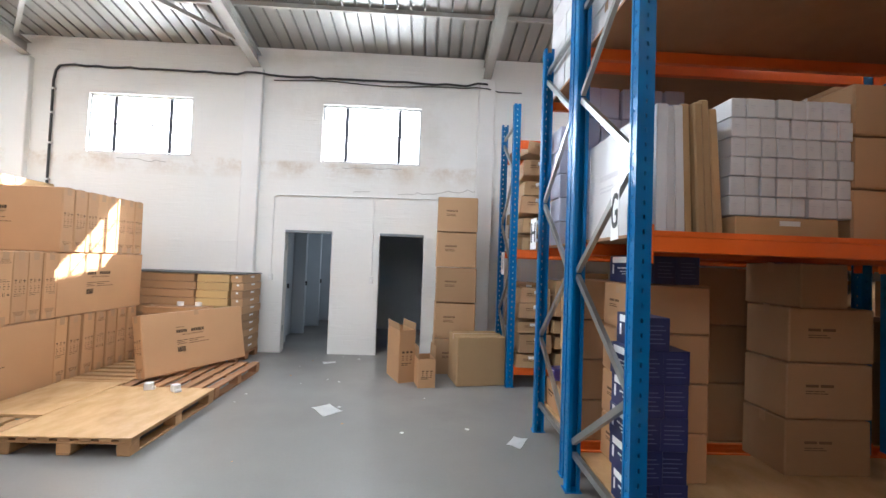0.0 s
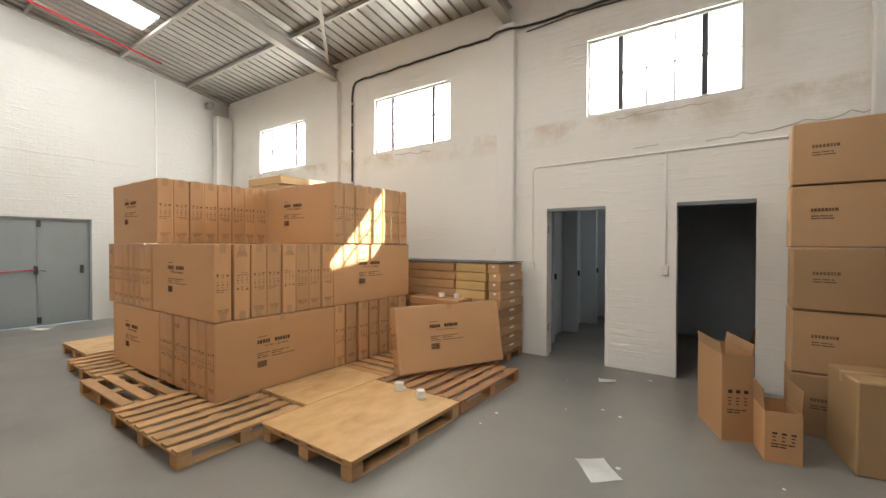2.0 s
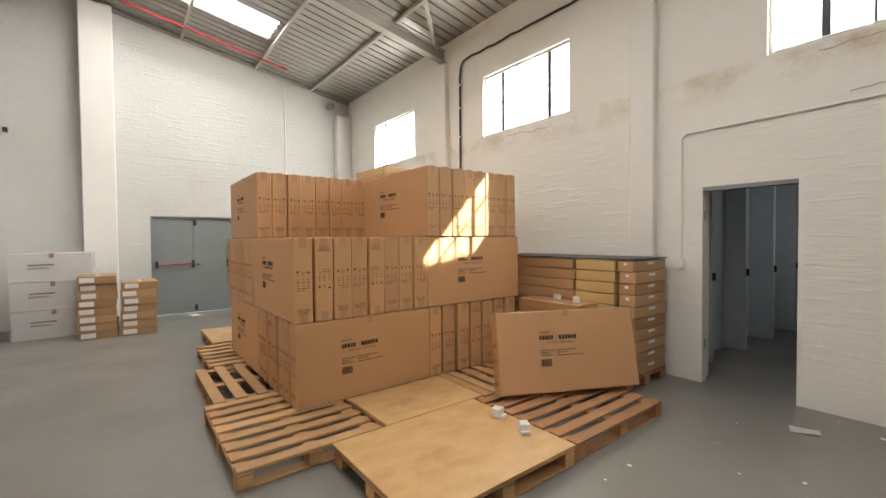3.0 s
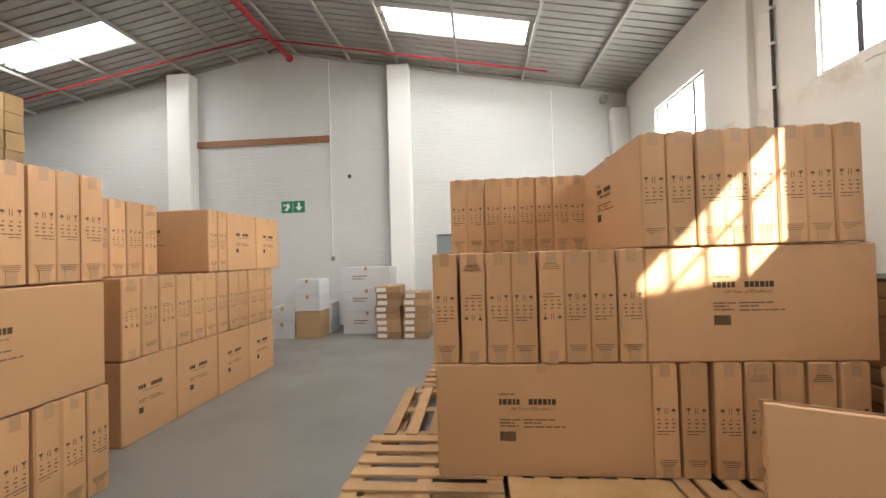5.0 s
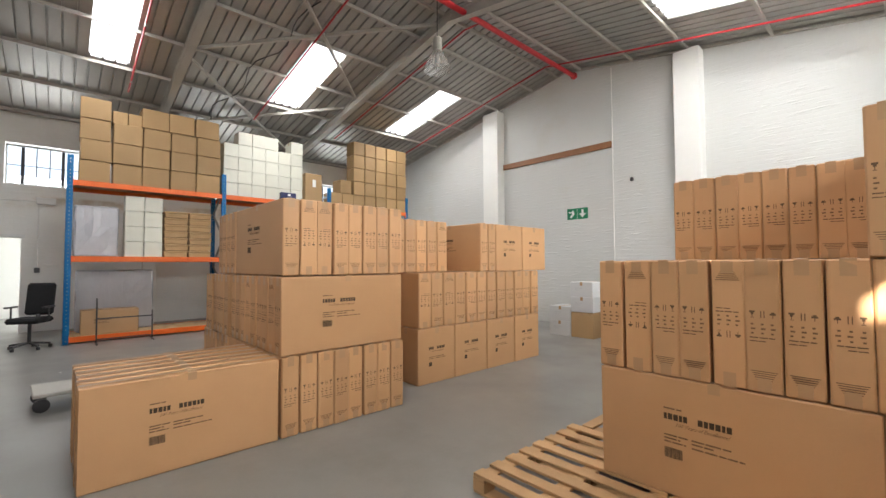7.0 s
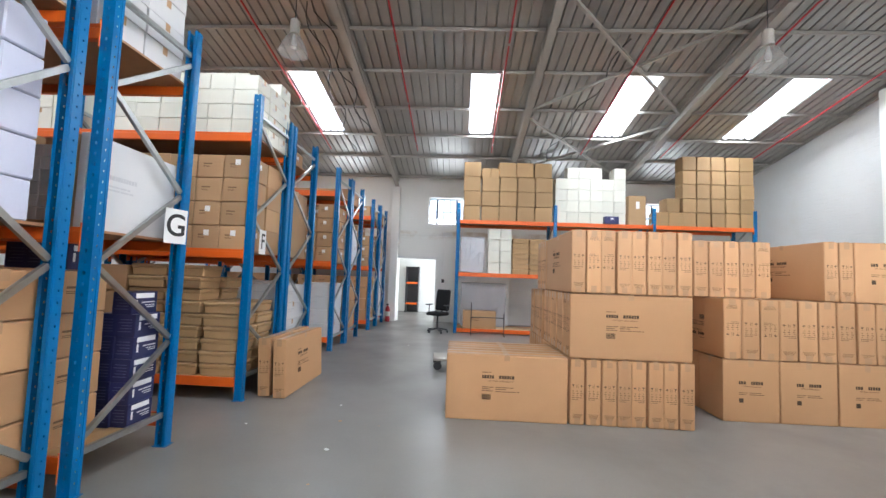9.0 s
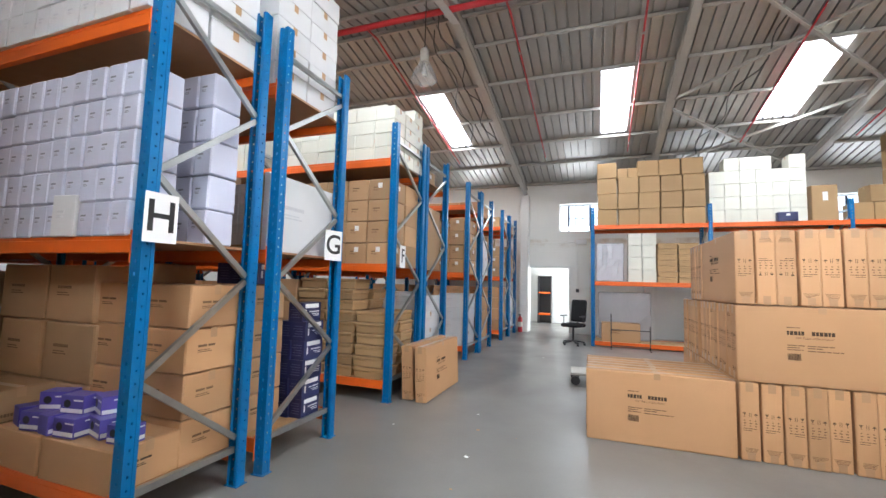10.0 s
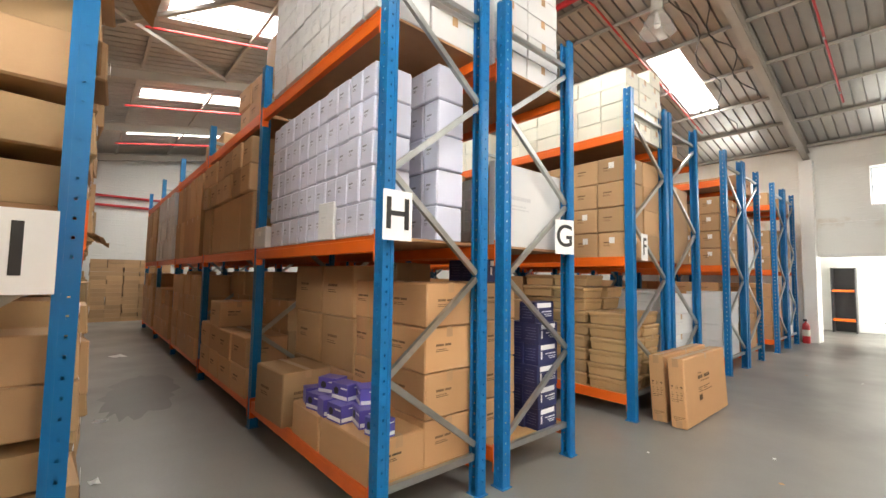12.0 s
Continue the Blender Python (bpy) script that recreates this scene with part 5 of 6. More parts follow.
# flat stacks and white cartons by the gable wall
def end_labels(x, y, z, n, yaw):
    for q in range(n):
        put("flat_end", flat_end, pose(x + jit.uniform(-0.02, 0.02), y + jit.uniform(-0.015, 0.015), z + q * 0.124, 0, 0, yaw + jit.uniform(-2, 2)))


def flat_end():
    ob = thing("flat_carton", bx(bmesh.new(), -0.3, -0.24, 0, 0.3, 0.24, 0.122, 0.005), M_KRAFT2, "flat brown carton with a white end label", "cardboard box", "flat cartons by the double door")
    part("label", bx(bmesh.new(), 0.3, -0.21, 0.025, 0.3012, -0.03, 0.1), M_PAPER, ob, "white paper label")
    part("tape", bx(bmesh.new(), -0.294, -0.025, 0.122, 0.294, 0.025, 0.1232), M_TAPE, ob)
    return ob


end_labels(-9.10, 2.02, 0, 8, 0)
end_labels(-9.08, 2.56, 0, 7, 0)
wide_white = carton("wide_white", 0.75, 1.0, 0.45, M_WCARD, "wide white carton stacked by the gable wall", "white cartons by the wall", True, marks="e", ink=M_INK2)
for q in range(3):
    put(*wide_white, pose(-9.75, 1.46, q * 0.4515, 0, 0, 1 - q))
mid_white = carton("mid_white", 0.55, 0.5, 0.31, M_WCARD, "white carton stacked by the gable wall", "white cartons by the wall", True, marks="e")
for x, y, z in ((-9.2, 0.40, 0.53), (-9.2, 0.40, 0.8415), (-9.75, 0.42, 0), (-9.75, 0.42, 0.3115), (-9.2, -0.12, 0), (-9.2, -0.12, 0.3115), (-9.75, -0.12, 0)):
    put(*mid_white, pose(x, y, z, 0, 0, jit.uniform(-3, 3)))
put(*carton("stripe_box", 0.5, 0.5, 0.525, M_KRAFT3, "brown carton with a tape seam under white cartons", "white cartons by the wall", True), pose(-9.18, 0.40, 0))
st("flat", -8.0, -1.6, 0, 2, 1, 13, wobble=0.01)


# ---- pallets ----
def pallet(x0, y0, x1, y1, dark=False, ply=False, boards="x", label=None, n=7):
    """A two-way timber pallet: top boards along one axis on bearers and blocks; ply lays a sheet on top."""
    W, D, HH = x1 - x0, y1 - y0, 0.13
    m = M_PINED if dark else M_PINE
    ob = thing("pallet", None, None, label or ("dark timber pallet with gapped boards" if dark else "worn pine pallet with gapped boards"), "pallet", "pallets", m=pose((x0 + x1) / 2, (y0 + y1) / 2, 0))
    lng, wid = (W, D) if boards == "x" else (D, W)
    sw = (lambda a, b: (a, b)) if boards == "x" else (lambda a, b: (b, a))
    def add(name, a0, b0, z0, a1, b1, z1):
        p, q = sw(a0, b0), sw(a1, b1)
        part(name, bx(bmesh.new(), p[0], p[1], z0, q[0], q[1], z1, 0.003), m, ob)
    step = (wid - 0.095) / (n - 1)
    for i in range(n):
        b = -wid / 2 + i * step
        d = jit.uniform(-0.006, 0.006)
        add("board", -lng / 2 + d, b, HH - 0.02, lng / 2 + d, b + 0.095, HH + jit.uniform(-0.002, 0.002))
    for i in (-1, 0, 1):
        a = i * (lng / 2 - 0.05)
        add("bearer", a - 0.05, -wid / 2, HH - 0.04, a + 0.05, wid / 2, HH - 0.0205)
        for j in (-1, 0, 1):
            b = j * (wid / 2 - 0.055)
            add("block", a - 0.05, b - 0.055, 0.018, a + 0.05, b + 0.055, HH - 0.0405)
    for j in (-1, 0, 1):
        b = j * (wid / 2 - 0.055)
        add("base_board", -lng / 2, b - 0.05, 0, lng / 2, b + 0.05, 0.0175)
    return ob


def ply_sheet(x0, y0, x1, y1, label):
    return thing("plywood_sheet", bx(bmesh.new(), -(x1 - x0) / 2, -(y1 - y0) / 2, 0, (x1 - x0) / 2, (y1 - y0) / 2, 0.012, 0.002), M_PLY, label, "plywood sheet", "plywood sheets", m=pose((x0 + x1) / 2, (y0 + y1) / 2, 0.133))


pallet(-2.98, 3.47, -1.96, 4.73, label="pine pallet under a plywood sheet", boards="y")
ply_sheet(-2.99, 3.46, -1.955, 4.735, "pale plywood sheet lying on a pallet, scuffed and shiny")
pallet(-4.30, 2.87, -3.03, 3.86, boards="y", n=8)
pallet(-5.50, 2.95, -4.33, 3.95, boards="x", n=6)
pallet(-6.62, 3.10, -5.53, 4.15, boards="y", n=6)
pallet(-7.75, 3.30, -6.66, 4.40, boards="y")
ply_sheet(-7.75, 3.30, -6.66, 4.40, "plywood sheet on a pallet beyond the carton pile")
pallet(-4.10, 3.89, -3.01, 4.99, boards="x", label="pine pallet under a plywood sheet")
ply_sheet(-3.66, 3.89, -3.0, 4.86, "short plywood sheet beside the carton pile")
pallet(-2.98, 4.78, -1.97, 5.98, dark=True, boards="y", n=7)
pallet(-4.15, 5.02, -3.02, 6.10, boards="x", n=7)
pallet(-5.4, 4.0, -4.14, 5.0)
pallet(-5.4, 5.04, -4.18, 6.1)
pallet(-6.6, 4.2, -5.44, 5.9)

# leaning lighting carton on the dark pallet, with its back against the pile
put("panel1", lambda: panel_carton(1), pose(-2.565, 5.506, 0.165, 0, 0, 63.8) @ pose(0, 0, 0, -12, 0, 0))


def tape_roll():
    ob = thing("tape_roll", lathe(bmesh.new(), [(0.02, 0), (0.042, 0), (0.044, 0.003), (0.044, 0.055), (0.042, 0.058), (0.02, 0.058), (0.02, 0)], 20), M_PLASTW, "white roll of packing tape lying on timber", "tape roll", "tape rolls", smooth=False)
    return ob


def foam_block():
    bm = bx(bmesh.new(), -0.04, -0.035, 0, 0.04, 0.035, 0.075, 0.006)
    ob = thing("foam_block", bm, M_PLASTW, "small white foam packing block on the plywood", "foam block", "foam blocks")
    part("foot", bx(bmesh.new(), 0.04, -0.035, 0, 0.058, 0.035, 0.03, 0.004), M_PLASTW, ob)
    return ob


for x, y, yaw in ((-2.59, 4.64, 20), (-2.29, 4.60, -35)):
    put("foam", foam_block, pose(x, y, 0.1455, 0, 0, yaw))

# long flat cartons stacked on a pallet against the wall
pallet(-4.45, 6.25, -2.42, 7.05, dark=True, boards="x", n=6, label="dark pallet under long flat cartons")
long_flat = carton("long_flat", 1.3, 0.66, 0.115, M_KRAFT2, "long flat brown carton stacked against the wall", "long flat cartons", False)
yel_flat = carton("yel_flat", 0.46, 0.68, 0.115, M_KRAFT5, "yellowish corrugated carton in a flat stack", "long flat cartons", True)
end_flat = carton("end_flat", 0.17, 0.66, 0.115, M_KRAFT2, "grey-brown carton end with a white label", "long flat cartons", False, patch="se")
for q in range(10):
    z = 0.134 + q * 0.1165
    put(*long_flat, pose(-3.75 + jit.uniform(-0.01, 0.01), 6.68, z, 0, 0, jit.uniform(-0.6, 0.6)))
    put(*yel_flat, pose(-2.83 + jit.uniform(-0.01, 0.01), 6.66, z, 0, 0, jit.uniform(-1, 1)))
    put(*end_flat, pose(-2.49 + jit.uniform(-0.008, 0.008), 6.68, z, 0, 0, jit.uniform(-1.5, 1.5)))
thing("plastic_sheet", bx(bmesh.new(), -4.42, 6.34, 1.302, -2.40, 7.04, 1.312, 0.003), M_CABLE, "thin black sheet covering the flat carton stack", "plastic sheet")
flat_low = put(*carton("low_lid", 0.8, 0.32, 0.1, M_KRAFT, "flat brown carton lid with tape rolls standing on it", "loose cartons", True), pose(-3.2, 6.165, 0.134))
for q in range(6):
    copy_thing(flat_low, pose(-3.2, 6.165, 0.134 + 0.1015 * (q + 1), 0, 0, jit.uniform(-2, 2)))
for x in (-3.18, -2.93):
    put("tape_roll", tape_roll, pose(x, 6.16, 0.134 + 7 * 0.1015))

# long cartons piled in the corner behind the main pile
corner_long = carton("corner_long", 0.9, 1.6, 0.13, M_KRAFT3, "long brown carton in a high pile in the corner", "corner cartons", True)
for q in range(20):
    put(*corner_long, pose(-6.2 + jit.uniform(-0.03, 0.03), 6.25, q * 0.1315, 0, 0, jit.uniform(-2, 2)))

# the far stacks, joined by kind of card
for name, (vs, fs) in FAR.items():
    me = bpy.data.meshes.new("carton_stacks")
    me.from_pydata(vs, [], fs)
    me.materials.append(bpy.data.materials[name])
    tagged(new("carton_stacks", me), "far stacked cartons on the deeper rack bays", "cartons", kind="stuff")


# ---- doors, signs and services on the walls ----
for i, (a, b) in enumerate(DOORS_N):
    d = structure("door_%d" % (i + 1), bx(bmesh.new(), a, NY - 0.004, 0, a + 0.045, NY + 0.12, 2.04), M_PILASTER, "white painted door frame of an open doorway", "doorway")
    part("door_frame", bx(bmesh.new(), b - 0.03, NY - 0.004, 0, b, NY + 0.12, 2.04), M_PILASTER, d)
    part("door_frame", bx(bmesh.new(), a + 0.045, NY - 0.004, 2.0, b - 0.03, NY + 0.12, 2.04), M_GDOOR, d)
    for z in (0.35, 1.7):
        part("hinge", tube(bmesh.new(), [(a + 0.05, NY + 0.05, z), (a + 0.05, NY + 0.05, z + 0.1)], 0.009, 8), M_GALV, d)


def room(name, x0, x1, y0, y1, z1, open_side, label, m):
    bm = bmesh.new()
    t = 0.1
    if open_side != "s":
        bx(bm, x0 - t, y0 - t, -0.02, x1 + t, y0, z1)
    if open_side != "n":
        bx(bm, x0 - t, y1, -0.02, x1 + t, y1 + t, z1)
    bx(bm, x0 - t, y0, -0.02, x0, y1, z1), bx(bm, x1, y0, -0.02, x1 + t, y1, z1)
    structure("wall_" + name, bm, m, label, "wall")
    structure("ceiling_" + name, bx(bmesh.new(), x0 - t, y0 - t, z1, x1 + t, y1 + t, z1 + t), M_PILASTER, "plain ceiling of a side room", "ceiling")
    structure("floor_" + name, bx(bmesh.new(), x0, y0, -0.2, x1, y1, -0.004), M_FLOOR, "dark concrete floor of a side room", "floor")


# Grey-white plaster with the rooms' cool light tinted into its colour.
M_COOL_TINT = mat("cool_tinted_plaster", (0.62, 0.66, 0.70), (0.54, 0.58, 0.62), 0.7, scale=3, bump=0.1)
room("passage", -2.5, -1.05, NY + WT, 12.0, 2.5, "s", "dim passage wall beyond the doorway, cool light tinted into its plaster", M_COOL_TINT)
room("store", -0.9, 2.0, NY + WT, 9.9, 2.5, "s", "dim store wall beyond the doorway, cool light tinted into its plaster", M_COOL_TINT)
for i, y in enumerate((7.95, 8.95, 9.95, 10.9)):
    st_panel = structure("partition_%d" % (i + 1), bx(bmesh.new(), -2.5, y, 0, -2.3 + 0.05 * i, y + 0.09, 2.4, 0.004), M_COOL_TINT, "pale partition end in the dim passage", "partition")
    part("latch", bx(bmesh.new(), -2.3 + 0.05 * i, y + 0.03, 1.0, -2.27 + 0.05 * i, y + 0.06, 1.09), M_DARKST, st_panel)
thing("plank", bar(bmesh.new(), (0.3, 9.0, 0.0), (0.75, 9.75, 1.55), 0.28, 0.06, (0, 1, 0)), M_WOODBEAM, "dark board leaning in the dim store", "board")

# Unseen window, assumed from the cool tone: bars and lamp before a closed wall.
w = structure("window_8", bx(bmesh.new(), -1.09, 9.0, 0.95, -1.056, 10.6, 1.0), M_FRAMEW, "unseen side window, assumed and added to light the passage", "window")
part("window_frame", bx(bmesh.new(), -1.09, 9.0, 2.1, -1.056, 10.6, 2.15), M_FRAMEW, w)
area_lamp("passage_daylight", (-1.06, 9.8, 1.55), (-1, 0, -0.05), 1.5, 1.0, 0.9, (0.85, 0.93, 1.0))

# double door in the gable wall
for i, (a, b) in enumerate(((2.81, 3.584), (3.587, 4.37))):
    d = structure("door_%d" % (i + 3), bx(bmesh.new(), WX - 0.10, a + 0.035 * (i == 0), 0.01, WX - 0.055, b - 0.035 * (i == 1), 2.0, 0.003), M_GDOOR, "grey painted steel leaf of a closed double door", "door")
    part("door_frame", bx(bmesh.new(), WX - 0.12, (2.81 if i == 0 else 4.335), 0, WX - 0.02, (2.845 if i == 0 else 4.37), 2.0), M_GDOOR, d)
    part("lintel", bx(bmesh.new(), WX - 0.12, a, 2.0, WX - 0.02, b, 2.04), M_GDOOR, d)
    part("latch_case", bx(bmesh.new(), WX - 0.055, (3.52 if i == 0 else 4.19), 0.97, WX + 0.0, (3.57 if i == 0 else 4.24), 1.13, 0.006), M_DARKST, d)
    if i == 0:
        part("panic_bar", tube(bmesh.new(), [(WX - 0.005, 2.92, 1.03), (WX - 0.005, 3.53, 1.06)], 0.012, 8), M_RED, d, "red push bar")
        part("latch_case", bx(bmesh.new(), WX - 0.055, 2.88, 0.98, WX + 0.005, 2.93, 1.12, 0.006), M_DARKST, d)
    else:
        part("astragal", bx(bmesh.new(), WX - 0.055, 3.56, 0.012, WX - 0.045, 3.62, 2.0), M_GDOOR, d)
        for z in (0.05, 1.86):
            part("bolt", bx(bmesh.new(), WX - 0.055, 3.56, z, WX - 0.02, 3.62, z + 0.12, 0.004), M_DARKST, d)
        part("lever", tube(bmesh.new(), [(WX - 0.05, 3.62, 1.04), (WX - 0.01, 3.62, 1.04), (WX - 0.01, 3.68, 1.03)], 0.009, 8), M_DARKST, d)

# timber rail, emergency exit sign, conduits on the gable wall
thing("timber_rail", bx(bmesh.new(), WX, -2.93, 4.30, WX + 0.05, 0.35, 4.45, 0.004), M_WOODBEAM, "brown stained timber rail fixed high on the wall", "timber rail")
sgn = thing("exit_sign", bx(bmesh.new(), WX, -0.87, 2.66, WX + 0.006, -0.30, 2.94, 0.001), M_GREEN, "green and white emergency exit sign with an arrow", "exit sign")
bm = bmesh.new()
X1 = WX + 0.0072
for pts in (((-0.47, 2.90), (-0.415, 2.90), (-0.415, 2.79), (-0.47, 2.79)), ((-0.535, 2.80), (-0.35, 2.80), (-0.4425, 2.70))):
    bm.faces.new([bm.verts.new((X1, y, z)) for y, z in pts])
part("arrow", bm, M_PAPER, sgn, "white arrow")
bm = bmesh.new()
for pts in (((-0.80, 2.72), (-0.74, 2.70), (-0.66, 2.80), (-0.70, 2.89), (-0.76, 2.85), (-0.73, 2.80)), ((-0.82, 2.82), (-0.77, 2.82), (-0.77, 2.86), (-0.82, 2.86))):
    bm.faces.new([bm.verts.new((X1, y, z)) for y, z in pts])
part("exit_mark", bm, M_PAPER, sgn, "plain white exit mark")
part("divider", bx(bmesh.new(), WX + 0.006, -0.592, 2.665, X1, -0.585, 2.935), M_PAPER, sgn)
thing("conduit", tube(bmesh.new(), [(WX + 0.015, 0.36, 6.2), (WX + 0.015, 0.36, 1.6)], 0.014, 8), M_PILASTER, "white painted conduit running down the wall", "conduit")
thing("conduit", tube(bmesh.new(), [(WX + 0.015, 5.5, 5.2), (WX + 0.015, 5.5, 0.2)], 0.014, 8), M_PILASTER, "white painted conduit running down the wall", "conduit")
thing("wall_bracket", bx(bmesh.new(), WX, 0.78, 3.42, WX + 0.08, 0.84, 3.5, 0.006), M_DARKST, "small dark bracket on the wall", "bracket")
thing("socket", bx(bmesh.new(), WX, 0.32, 1.5, WX + 0.04, 0.41, 1.6, 0.006), M_GALV, "small metal socket at the conduit foot", "socket")
thing("drain_box", bx(bmesh.new(), WX, 6.55, 4.83, WX + 0.2, 6.7, 4.98, 0.02), M_GALV, "grey metal bracket in the roof corner", "bracket")

# tools leaning on the gable wall
tool = thing("bolt_cutter", None, None, "dark long-handled cutter leaning against the wall", "hand tool", m=pose(WX + 0.25, 4.74, 0))
part("handle", tube(bmesh.new(), [(0.0, -0.05, 0.0), (-0.1, -0.01, 0.45), (-0.16, 0.02, 0.66)], 0.014, 8), M_DARKST, tool)
part("handle", tube(bmesh.new(), [(0.0, 0.16, 0.0), (-0.1, 0.09, 0.45), (-0.16, 0.04, 0.66)], 0.014, 8), M_DARKST, tool)
part("jaw", bar(bmesh.new(), (-0.155, 0.03, 0.64), (-0.19, 0.03, 0.80), 0.09, 0.03, (1, 0, 0)), M_DARKST, tool)
ldr = thing("step_frame", None, None, "slim grey metal frame leaning against the wall", "metal frame", m=pose(WX + 0.18, 4.97, 0))
for y in (-0.06, 0.14):
    part("rail", bar(bmesh.new(), (0.1, y, 0.0), (-0.1, y, 1.42), 0.05, 0.03, (1, 0, 0)), M_GALV, ldr)
for z in (0.35, 0.75, 1.2):
    part("rung", bx(bmesh.new(), 0.1 - 0.14 * z - 0.02, -0.06, z, 0.1 - 0.14 * z + 0.02, 0.14, z + 0.035), M_DARKST, ldr)

# conduits, switches and cable on the north wall
thing("conduit", tube(bmesh.new(), [(-2.30, NY - 0.012, 1.3), (-2.30, NY - 0.012, 2.57), (-2.25, NY - 0.012, 2.62), (1.05, NY - 0.012, 2.66)], 0.012, 8), M_PILASTER, "white painted conduit above the doorways", "conduit")
thing("conduit", tube(bmesh.new(), [(-0.64, NY - 0.012, 1.32), (-0.64, NY - 0.012, 2.63)], 0.012, 8), M_PILASTER, "white painted conduit down to a switch", "conduit")
for x in (-2.30, -0.64):
    s = thing("light_switch", bx(bmesh.new(), x - 0.035, NY - 0.035, 1.19, x + 0.035, NY, 1.3, 0.006), M_PLASTW, "white surface-mounted light switch box", "light switch", "light switches")
    part("rocker", bx(bmesh.new(), x - 0.012, NY - 0.04, 1.23, x + 0.012, NY - 0.035, 1.26), M_PAPER, s)
pts = []
rc = random.Random(8)
for i in range(41):
    x = -5.8 + i * 0.175
    pts.append((x, NY - 0.03 - (0.09 if any(abs(x - r) < 0.2 for r in RAFTERS) else 0), 4.62 + rc.uniform(-0.012, 0.012)))
thing("cable", tube(bmesh.new(), [(-5.96, NY - 0.03, z) for z in (0.4, 1.2, 2.0, 3.0, 3.9, 4.35)] + [(-5.93, NY - 0.03, 4.52), (-5.87, NY - 0.03, 4.6)] + pts, 0.018, 8), M_CABLE, "black cable clipped along the top of the wall", "cable")
for z in (1.5, 2.1, 2.7, 3.3, 3.8, 4.2):
    thing("cable_clip", bx(bmesh.new(), -5.995, NY - 0.055, z, -5.925, NY, z + 0.03, 0.004), M_PLASTW, "white clip holding the black cable", "cable clip", "cable clips")
thing("cable", tube(bmesh.new(), [(x, NY - 0.02 - (0.09 if any(abs(x - r) < 0.2 for r in RAFTERS) else 0), 4.56 + 0.02 * math.sin(3 * x)) for x in [-2.4 + 0.2 * i for i in range(22)]], 0.009, 6), M_CABLE, "thin dark cable sagging along the wall", "cable")
# sprinkler pipes
main = thing("sprinkler_pipe", tube(bmesh.new(), [(-10.35, -0.5, 6.25), (15.5, -0.5, 6.25)], 0.055, 12), M_RED, "thick red sprinkler main under the ridge", "sprinkler pipe")
part("flange", tube(bmesh.new(), [(-10.38, -0.5, 6.25), (-10.33, -0.5, 6.25)], 0.085, 12), M_RED, main)
for x in (-9.5, -8.2, -4.6, 0.25, 5.0, 9.0):
    part("hanger", tube(bmesh.new(), [(x + 0.3, -0.5, 6.30), (x + 0.3, -0.5, 6.5)], 0.008, 6), M_GALV, main)
for x, ya, yb in ((-9.58, -6.9, 5.26), (-6.95, -6.5, -0.5), (-4.6, -6.4, -0.5), (-1.97, -6.4, -0.5), (0.24, -6.4, -0.5), (2.88, -6.4, -0.5), (6.9, -6.4, 5.0), (10.9, -6.4, 5.0), (14.6, -6.4, 5.0)):
    ys = [ya + (yb - ya) * i / 12 for i in range(13)]
    p = thing("sprinkler_pipe", tube(bmesh.new(), [(x, y, roof_z(y) - 0.22) for y in ys], 0.019, 8), M_RED, "thin red sprinkler branch pipe under the roof sheets", "sprinkler pipe", "sprinkler branches")
    for y in ys[1::4]:
        part("sprinkler_head", lathe(bmesh.new(), [(0.0, 0), (0.012, 0), (0.012, -0.03), (0.028, -0.035), (0.028, -0.04), (0.0, -0.04)], 8, (x, y, roof_z(y) - 0.235)), M_GALV, p)
for z in (4.03, 3.72):
    p = thing("sprinkler_pipe", tube(bmesh.new(), [(EX - 0.12, 2.5, z), (EX - 0.12, 6.8, z)], 0.045, 10), M_RED, "red pipe across the far end wall", "sprinkler pipe")
    for y in (2.8, 4.4, 6.4):
        part("bracket", bx(bmesh.new(), EX - 0.12, y, z - 0.06, EX, y + 0.03, z - 0.03), M_DARKST, p)


# high bay lamps
def high_bay():
    lamp = thing("high_bay_lamp", None, None, "unlit high bay lamp with a clear bell reflector", "ceiling lamp", "high bay lamps")
    part("reflector", lathe(bmesh.new(), [(0.07, 0.16), (0.10, 0.12), (0.16, 0.02), (0.205, -0.10), (0.215, -0.13), (0.21, -0.13), (0.155, 0.015), (0.09, 0.12), (0.06, 0.155)], 24), M_BELL, lamp, "clear moulded reflector bell", True)
    part("housing", lathe(bmesh.new(), [(0.0, 0.38), (0.06, 0.38), (0.07, 0.35), (0.07, 0.19), (0.075, 0.16), (0.0, 0.16)], 16), M_STEEL, lamp)
    part("bulb", lathe(bmesh.new(), [(0.0, -0.06), (0.03, -0.05), (0.045, 0.0), (0.03, 0.08), (0.02, 0.15), (0.0, 0.15)], 12), M_PLASTW, lamp, "", True)
    part("hook", tube(bmesh.new(), [(0, 0, 0.38), (0, 0, 1.28)], 0.008, 6), M_DARKST, lamp)
    return lamp


for x, y in ((1.59, -0.40), (-5.83, -0.59)):
    put("high_bay", high_bay, pose(x, y, 5.14) @ Matrix.Scale(1.08, 4))
